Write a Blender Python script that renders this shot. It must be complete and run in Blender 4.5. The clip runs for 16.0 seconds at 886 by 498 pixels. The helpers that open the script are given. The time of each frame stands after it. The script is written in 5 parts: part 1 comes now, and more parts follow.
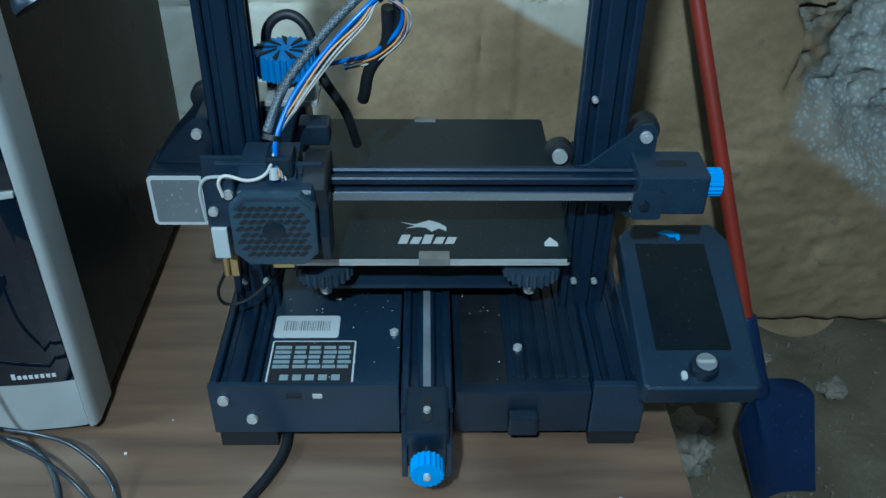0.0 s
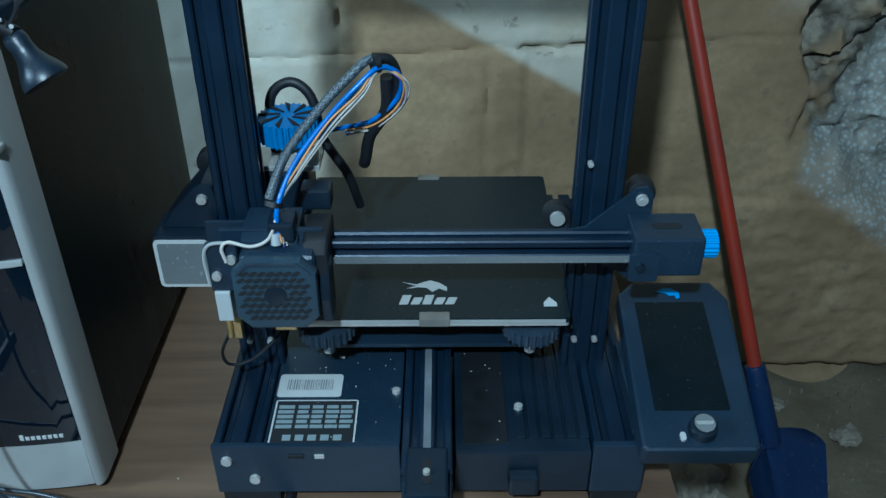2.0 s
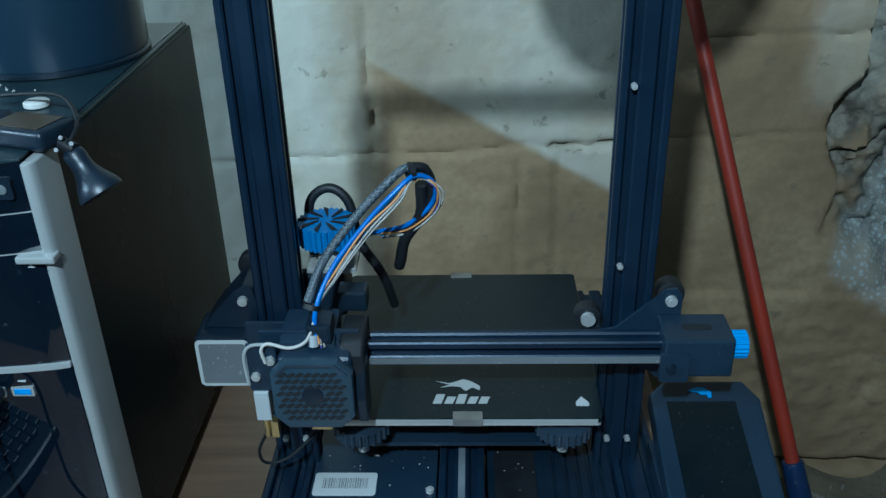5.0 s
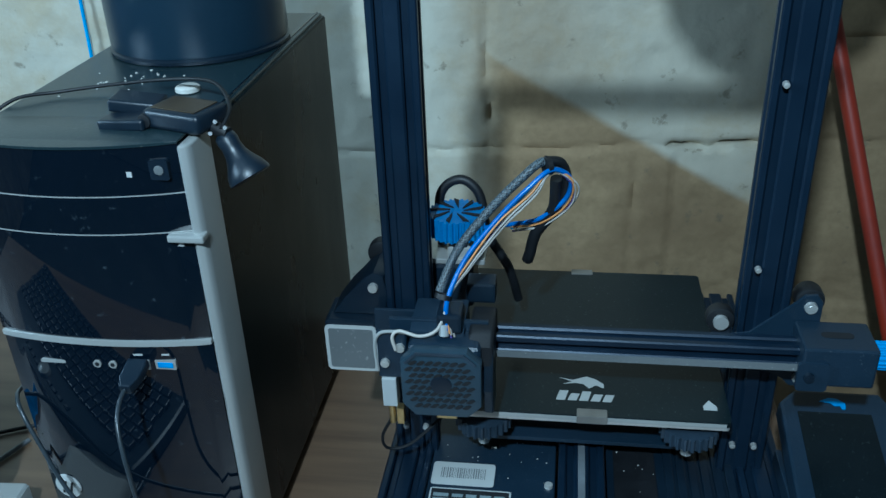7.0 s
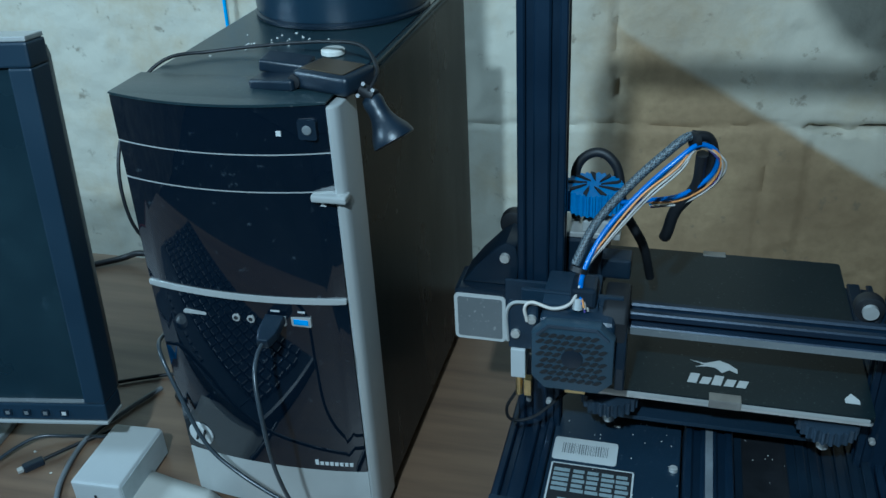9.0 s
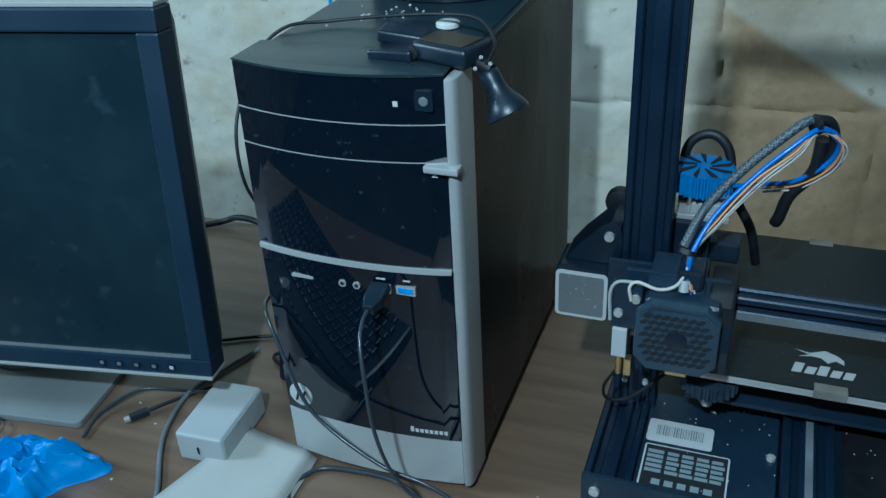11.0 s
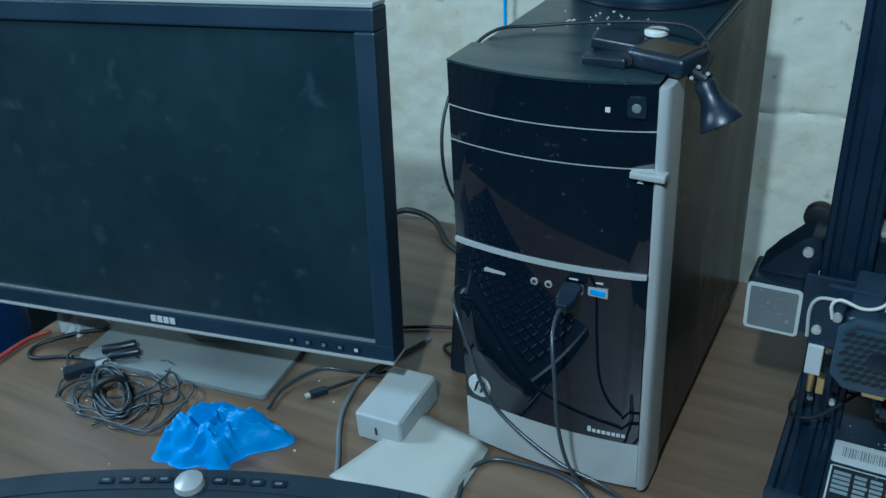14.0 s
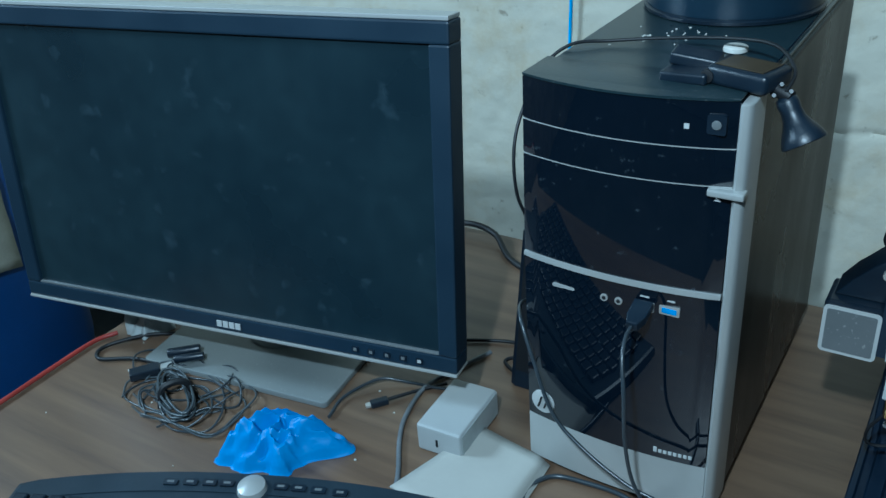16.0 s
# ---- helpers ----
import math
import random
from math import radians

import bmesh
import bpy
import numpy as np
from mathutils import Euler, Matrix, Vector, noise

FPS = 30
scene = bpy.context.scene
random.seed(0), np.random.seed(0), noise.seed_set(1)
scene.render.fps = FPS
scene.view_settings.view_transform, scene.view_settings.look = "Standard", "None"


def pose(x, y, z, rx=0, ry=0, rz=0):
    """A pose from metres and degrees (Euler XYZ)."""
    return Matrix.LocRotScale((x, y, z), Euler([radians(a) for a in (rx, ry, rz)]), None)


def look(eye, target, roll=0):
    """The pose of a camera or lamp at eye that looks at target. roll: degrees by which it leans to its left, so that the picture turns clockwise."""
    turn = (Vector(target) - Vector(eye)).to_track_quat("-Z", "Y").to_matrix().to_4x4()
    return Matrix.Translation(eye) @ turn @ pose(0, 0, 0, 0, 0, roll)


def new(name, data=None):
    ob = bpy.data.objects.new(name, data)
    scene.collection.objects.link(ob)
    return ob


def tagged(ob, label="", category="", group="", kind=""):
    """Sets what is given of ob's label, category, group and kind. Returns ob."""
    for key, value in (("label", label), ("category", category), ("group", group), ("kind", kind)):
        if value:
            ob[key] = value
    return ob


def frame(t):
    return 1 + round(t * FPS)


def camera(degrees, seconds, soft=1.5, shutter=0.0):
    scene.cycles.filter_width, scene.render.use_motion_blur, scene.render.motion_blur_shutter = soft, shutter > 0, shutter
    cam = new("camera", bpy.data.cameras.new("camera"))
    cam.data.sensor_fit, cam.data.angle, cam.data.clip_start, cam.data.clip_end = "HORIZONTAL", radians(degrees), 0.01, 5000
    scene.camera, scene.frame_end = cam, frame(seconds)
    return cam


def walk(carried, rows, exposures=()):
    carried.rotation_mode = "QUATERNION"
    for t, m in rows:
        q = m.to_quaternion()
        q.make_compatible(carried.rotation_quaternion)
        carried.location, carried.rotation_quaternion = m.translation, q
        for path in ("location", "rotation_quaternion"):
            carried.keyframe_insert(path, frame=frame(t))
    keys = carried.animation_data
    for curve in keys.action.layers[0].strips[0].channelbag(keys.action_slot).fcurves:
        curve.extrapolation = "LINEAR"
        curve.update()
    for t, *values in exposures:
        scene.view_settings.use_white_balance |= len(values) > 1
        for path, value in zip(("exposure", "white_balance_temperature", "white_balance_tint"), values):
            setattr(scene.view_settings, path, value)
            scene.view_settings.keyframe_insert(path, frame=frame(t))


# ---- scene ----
cam = camera(53.0, 16.0)
PATH = [
    (0, (-0.001, 0.035, 1.327), (0.038, 1.654, 0.153), 0.8),
    (0.5, (0.012, 0.041, 1.339), (0.017, 1.659, 0.164), -0.0),
    (1, (0.012, 0.042, 1.343), (0.011, 1.677, 0.192), -0.2),
    (1.5, (0.012, 0.041, 1.346), (0.014, 1.692, 0.218), -0.1),
    (2, (0.014, 0.038, 1.351), (0.012, 1.702, 0.242), -0.3),
    (2.5, (0.014, 0.036, 1.356), (0.009, 1.719, 0.276), -0.5),
    (3, (0.014, 0.034, 1.36), (0.001, 1.732, 0.303), -0.7),
    (3.5, (0.011, 0.031, 1.366), (-0.002, 1.743, 0.332), -0.8),
    (4, (0.01, 0.031, 1.37), (-0.006, 1.765, 0.373), -0.8),
    (4.2, (0.014, 0.031, 1.371), (-0.012, 1.774, 0.392), -1.0),
    (6.3, (-0.011, 0.023, 1.373), (-0.184, 1.784, 0.44), -1.6),
    (6.5, (-0.019, 0.023, 1.371), (-0.218, 1.778, 0.433), -1.7),
    (7, (-0.022, 0.024, 1.372), (-0.29, 1.765, 0.424), -2.3),
    (7.5, (-0.028, 0.023, 1.372), (-0.348, 1.755, 0.424), -2.8),
    (8, (-0.035, 0.022, 1.37), (-0.417, 1.74, 0.42), -3.0),
    (8.5, (-0.041, 0.02, 1.367), (-0.476, 1.722, 0.409), -3.0),
    (9, (-0.05, 0.02, 1.365), (-0.535, 1.693, 0.383), -3.1),
    (9.2, (-0.051, 0.017, 1.365), (-0.554, 1.679, 0.374), -3.2),
    (11.5, (-0.082, -0.001, 1.368), (-0.745, 1.589, 0.351), -3.4),
    (12, (-0.093, -0.014, 1.37), (-0.779, 1.568, 0.355), -3.6),
    (12.5, (-0.107, -0.014, 1.369), (-0.834, 1.546, 0.35), -4.0),
    (13, (-0.112, -0.023, 1.372), (-0.918, 1.497, 0.351), -4.5),
    (13.5, (-0.115, -0.028, 1.375), (-0.962, 1.472, 0.359), -4.5),
    (14, (-0.12, -0.033, 1.38), (-1.006, 1.452, 0.375), -4.4),
    (14.5, (-0.123, -0.036, 1.381), (-1.038, 1.442, 0.393), -4.3),
    (15, (-0.128, -0.038, 1.381), (-1.06, 1.434, 0.399), -4.4),
    (15.5, (-0.131, -0.04, 1.38), (-1.087, 1.423, 0.407), -4.5),
    (16, (-0.136, -0.042, 1.38), (-1.121, 1.403, 0.409), -4.6),
]
walk(cam, [(t, look(eye, target, roll)) for t, eye, target, roll in PATH], [(0, 0.56, 5000, -4), (4, 0.38, 5000, -4), (16, 0.28, 5000, -4)])

# ---- world and light ----
world = bpy.data.worlds.new("world")
scene.world = world
world.use_nodes = True
world.node_tree.nodes["Background"].inputs[0].default_value = (0.55, 0.75, 1.0, 1)
world.node_tree.nodes["Background"].inputs[1].default_value = 0.05


def lamp(name, kind, place, target, power, colour, size):
    data = bpy.data.lights.new(name, kind)
    data.energy, data.color = power, colour
    if kind == "AREA":
        data.shape, data.size = "DISK", size
    else:
        data.shadow_soft_size = size
    ob = new(name, data)
    ob.matrix_world = look(place, target)
    return ob


# a bare bulb hanging over the desk's front, and a second lamp high up on the far side
lamp("ceiling_lamp_light", "POINT", (-0.16, -0.38, 1.92), (0, 1, 0.8), 66, (0.86, 0.96, 1.0), 0.025)
lamp("window_light", "AREA", (-2.10, -0.10, 2.05), (-0.4, 1.0, 0.9), 25, (0.78, 0.92, 1.0), 0.45)


# ---- materials ----
def material(name, colour, rough=0.5, metal=0.0, second=None, scale=30.0, amount=0.5, bump=0.1, fine=300.0, stretch=(1, 1, 1), dust=None, dust_amount=0.0, coat=0.0, wear=0.2, spec=0.5):
    m = bpy.data.materials.new(name)
    m.use_nodes = True
    nt = m.node_tree
    b = nt.nodes["Principled BSDF"]
    b.inputs["Roughness"].default_value, b.inputs["Metallic"].default_value = rough, metal
    b.inputs["Coat Weight"].default_value = coat
    b.inputs["Specular IOR Level"].default_value = spec
    b.inputs["Coat Roughness"].default_value = 0.04
    co = nt.nodes.new("ShaderNodeTexCoord")
    mp = nt.nodes.new("ShaderNodeMapping")
    mp.inputs["Scale"].default_value = stretch
    nt.links.new(co.outputs["Object"], mp.inputs["Vector"])

    def noise_node(s, detail=5.0):
        n = nt.nodes.new("ShaderNodeTexNoise")
        n.inputs["Scale"].default_value, n.inputs["Detail"].default_value = s, detail
        nt.links.new(mp.outputs["Vector"], n.inputs["Vector"])
        return n

    def mixer(fac, a, c):
        x = nt.nodes.new("ShaderNodeMix")
        x.data_type = "RGBA"
        nt.links.new(fac, x.inputs[0])
        for sock, v in ((x.inputs[6], a), (x.inputs[7], c)):
            if isinstance(v, tuple):
                sock.default_value = (*v, 1)
            else:
                nt.links.new(v, sock)
        return x.outputs[2]

    def ramp(sock, lo, hi):
        r = nt.nodes.new("ShaderNodeMapRange")
        r.inputs["From Min"].default_value, r.inputs["From Max"].default_value = lo, hi
        nt.links.new(sock, r.inputs["Value"])
        return r.outputs["Result"]

    big, small = noise_node(scale), noise_node(fine, 3.0)
    second = second or tuple(min(1, c * (1 + amount)) for c in colour)
    out = mixer(ramp(big.outputs["Fac"], 0.35, 0.68), colour, second)
    grain = mixer(ramp(small.outputs["Fac"], 0.3, 0.7), tuple(c * (1 - 0.25 * amount) for c in colour), out)
    half = nt.nodes.new("ShaderNodeMix")
    half.data_type = "RGBA"
    half.inputs[0].default_value = 0.4
    nt.links.new(out, half.inputs[6])
    nt.links.new(grain, half.inputs[7])
    out = half.outputs[2]
    if dust:
        specks = noise_node(fine * 0.9, 6.0)
        d = ramp(specks.outputs["Fac"], 0.66 - 0.12 * dust_amount, 0.8)
        out = mixer(d, out, dust)
    nt.links.new(out, b.inputs["Base Color"])
    rr = nt.nodes.new("ShaderNodeMapRange")
    rr.inputs["To Min"].default_value, rr.inputs["To Max"].default_value = max(0.012, rough * (1 - wear)), min(1, rough * (1 + wear))
    nt.links.new(big.outputs["Fac"], rr.inputs["Value"])
    nt.links.new(rr.outputs["Result"], b.inputs["Roughness"])
    if bump:
        bp = nt.nodes.new("ShaderNodeBump")
        bp.inputs["Strength"].default_value, bp.inputs["Distance"].default_value = bump, 0.001
        nt.links.new(small.outputs["Fac"], bp.inputs["Height"])
        nt.links.new(bp.outputs["Normal"], b.inputs["Normal"])
    return m


def wood_material():
    m = material("desk_laminate", (0.148, 0.093, 0.056), 0.42, 0, (0.072, 0.042, 0.026), 6, 0.8, 0.12, 60, (0.6, 8, 8), None, 0.0, 0.0, 0.2, 0.85)
    return m


def plaster_material():
    """Whitewashed tan render with a cast shadow painted in: its edge is slanting and ragged, and the lit tone comes
    back low at one end.
    """
    m = material("plaster", (0.25, 0.172, 0.092), 0.9, 0, (0.37, 0.268, 0.148), 6, 0.8, 0.9, 90)
    nt = m.node_tree
    b = nt.nodes["Principled BSDF"]
    tan = b.inputs["Base Color"].links[0].from_socket
    co = nt.nodes.new("ShaderNodeTexCoord")
    sep = nt.nodes.new("ShaderNodeSeparateXYZ")
    nt.links.new(co.outputs["Object"], sep.inputs[0])

    def maths(op, a, c=0.0, d=0.0):
        n = nt.nodes.new("ShaderNodeMath")
        n.operation = op
        for i, v in enumerate((a, c, d)):
            if isinstance(v, (int, float)):
                n.inputs[i].default_value = v
            else:
                nt.links.new(v, n.inputs[i])
        return n.outputs[0]

    def step(v, lo, hi):
        r = nt.nodes.new("ShaderNodeMapRange")
        r.interpolation_type = "SMOOTHSTEP"
        r.inputs["From Min"].default_value, r.inputs["From Max"].default_value = lo, hi
        nt.links.new(v, r.inputs["Value"])
        return r.outputs["Result"]

    n1 = nt.nodes.new("ShaderNodeTexNoise")
    n1.inputs["Scale"].default_value, n1.inputs["Detail"].default_value = 14, 6
    nt.links.new(co.outputs["Object"], n1.inputs["Vector"])
    x, z, n = sep.outputs[0], sep.outputs[2], n1.outputs["Fac"]
    xn = maths("MULTIPLY_ADD", n, 0.08, x)
    zn = maths("MULTIPLY_ADD", n, 0.05, z)
    # painted shadow's sharp slanting edge, soft cream field above, lit white stretch towards tower
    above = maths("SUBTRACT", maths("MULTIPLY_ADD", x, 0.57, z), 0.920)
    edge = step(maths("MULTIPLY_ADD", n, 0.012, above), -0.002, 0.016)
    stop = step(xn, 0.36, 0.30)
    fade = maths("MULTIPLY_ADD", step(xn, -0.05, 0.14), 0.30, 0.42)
    left = step(xn, -0.06, -0.20)
    # lit patch beyond the painted shadow
    again = maths("MULTIPLY", step(xn, 0.52, 0.56), step(zn, 0.93, 0.98))
    lit_wash = maths("MAXIMUM", left, maths("MAXIMUM", maths("MULTIPLY", maths("MULTIPLY", edge, stop), fade), maths("MULTIPLY", again, 0.35)))
    # pale mineral bloom in the foot of the cavity
    low = step(maths("MULTIPLY_ADD", n, 0.05, maths("MULTIPLY_ADD", x, 0.74, z)), 1.085, 1.125)
    high = step(maths("SUBTRACT", maths("MULTIPLY_ADD", n, 0.10, z), maths("MULTIPLY_ADD", x, 1.6, -0.20)), 0.03, -0.05)
    crystals = nt.nodes.new("ShaderNodeTexVoronoi")
    crystals.inputs["Scale"].default_value = 110
    nt.links.new(co.outputs["Object"], crystals.inputs["Vector"])
    bloom = maths("MULTIPLY", maths("MULTIPLY", low, high), step(x, 0.575, 0.60))
    speck = maths("MULTIPLY_ADD", step(crystals.outputs["Distance"], 0.55, 0.15), 0.6, 0.4)
    n2 = nt.nodes.new("ShaderNodeTexNoise")
    n2.inputs["Scale"].default_value, n2.inputs["Detail"].default_value, n2.inputs["Roughness"].default_value = 9, 9, 0.7
    nt.links.new(co.outputs["Object"], n2.inputs["Vector"])
    white = nt.nodes.new("ShaderNodeMix")
    white.data_type = "RGBA"
    nt.links.new(step(n2.outputs["Fac"], 0.42, 0.75), white.inputs[0])
    white.inputs[6].default_value, white.inputs[7].default_value = (0.55, 0.53, 0.44, 1), (0.48, 0.42, 0.30, 1)
    # dark pits and scabs
    n3 = nt.nodes.new("ShaderNodeTexNoise")
    n3.inputs["Scale"].default_value, n3.inputs["Detail"].default_value, n3.inputs["Roughness"].default_value = 26, 8, 0.65
    nt.links.new(co.outputs["Object"], n3.inputs["Vector"])
    scab = maths("MULTIPLY", step(n3.outputs["Fac"], 0.61, 0.70), 0.6)
    bare = nt.nodes.new("ShaderNodeMix")
    bare.data_type = "RGBA"
    deep = step(sep.outputs[1], 1.325, 1.35)
    nt.links.new(deep, bare.inputs[0])
    nt.links.new(tan, bare.inputs[6])
    stone = nt.nodes.new("ShaderNodeMix")
    stone.data_type = "RGBA"
    nt.links.new(step(n3.outputs["Fac"], 0.38, 0.62), stone.inputs[0])
    stone.inputs[6].default_value, stone.inputs[7].default_value = (0.10, 0.088, 0.064, 1), (0.27, 0.24, 0.18, 1)
    nt.links.new(stone.outputs[2], bare.inputs[7])
    salt = nt.nodes.new("ShaderNodeMix")
    salt.data_type = "RGBA"
    nt.links.new(maths("MULTIPLY", bloom, speck), salt.inputs[0])
    nt.links.new(bare.outputs[2], salt.inputs[6])
    salt.inputs[7].default_value = (0.42, 0.45, 0.43, 1)
    tan = salt.outputs[2]
    mx = nt.nodes.new("ShaderNodeMix")
    mx.data_type = "RGBA"
    nt.links.new(lit_wash, mx.inputs[0])
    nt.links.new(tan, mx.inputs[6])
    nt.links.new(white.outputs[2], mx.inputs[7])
    worn = nt.nodes.new("ShaderNodeMix")
    worn.data_type = "RGBA"
    nt.links.new(scab, worn.inputs[0])
    nt.links.new(mx.outputs[2], worn.inputs[6])
    worn.inputs[7].default_value = (0.15, 0.12, 0.08, 1)
    nt.links.new(worn.outputs[2], b.inputs["Base Color"])
    return m


def glass_material():
    m = material("bed_glass", (0.003, 0.008, 0.011), 0.30, 0, (0.005, 0.011, 0.014), 12, 0.4, 0.05, 500, (1, 1, 1), (0.10, 0.11, 0.11), 0.1, 0.0)
    m.node_tree.nodes["Principled BSDF"].inputs["Specular IOR Level"].default_value = 0.32
    return m


def braid_material():
    m = material("braided_sleeve", (0.012, 0.016, 0.022), 0.5, 0, (0.02, 0.025, 0.03), 300, 0.4, 0.5, 700)
    nt = m.node_tree
    c = nt.nodes.new("ShaderNodeTexChecker")
    c.inputs["Scale"].default_value = 680
    c.inputs["Color1"].default_value, c.inputs["Color2"].default_value = (0.006, 0.009, 0.014, 1), (0.10, 0.125, 0.14, 1)
    co = nt.nodes.new("ShaderNodeTexCoord")
    mp = nt.nodes.new("ShaderNodeMapping")
    mp.inputs["Rotation"].default_value = (0.4, 0.75, 0.3)
    nt.links.new(co.outputs["Object"], mp.inputs["Vector"])
    nt.links.new(mp.outputs["Vector"], c.inputs["Vector"])
    nt.links.new(c.outputs["Color"], nt.nodes["Principled BSDF"].inputs["Base Color"])
    return m


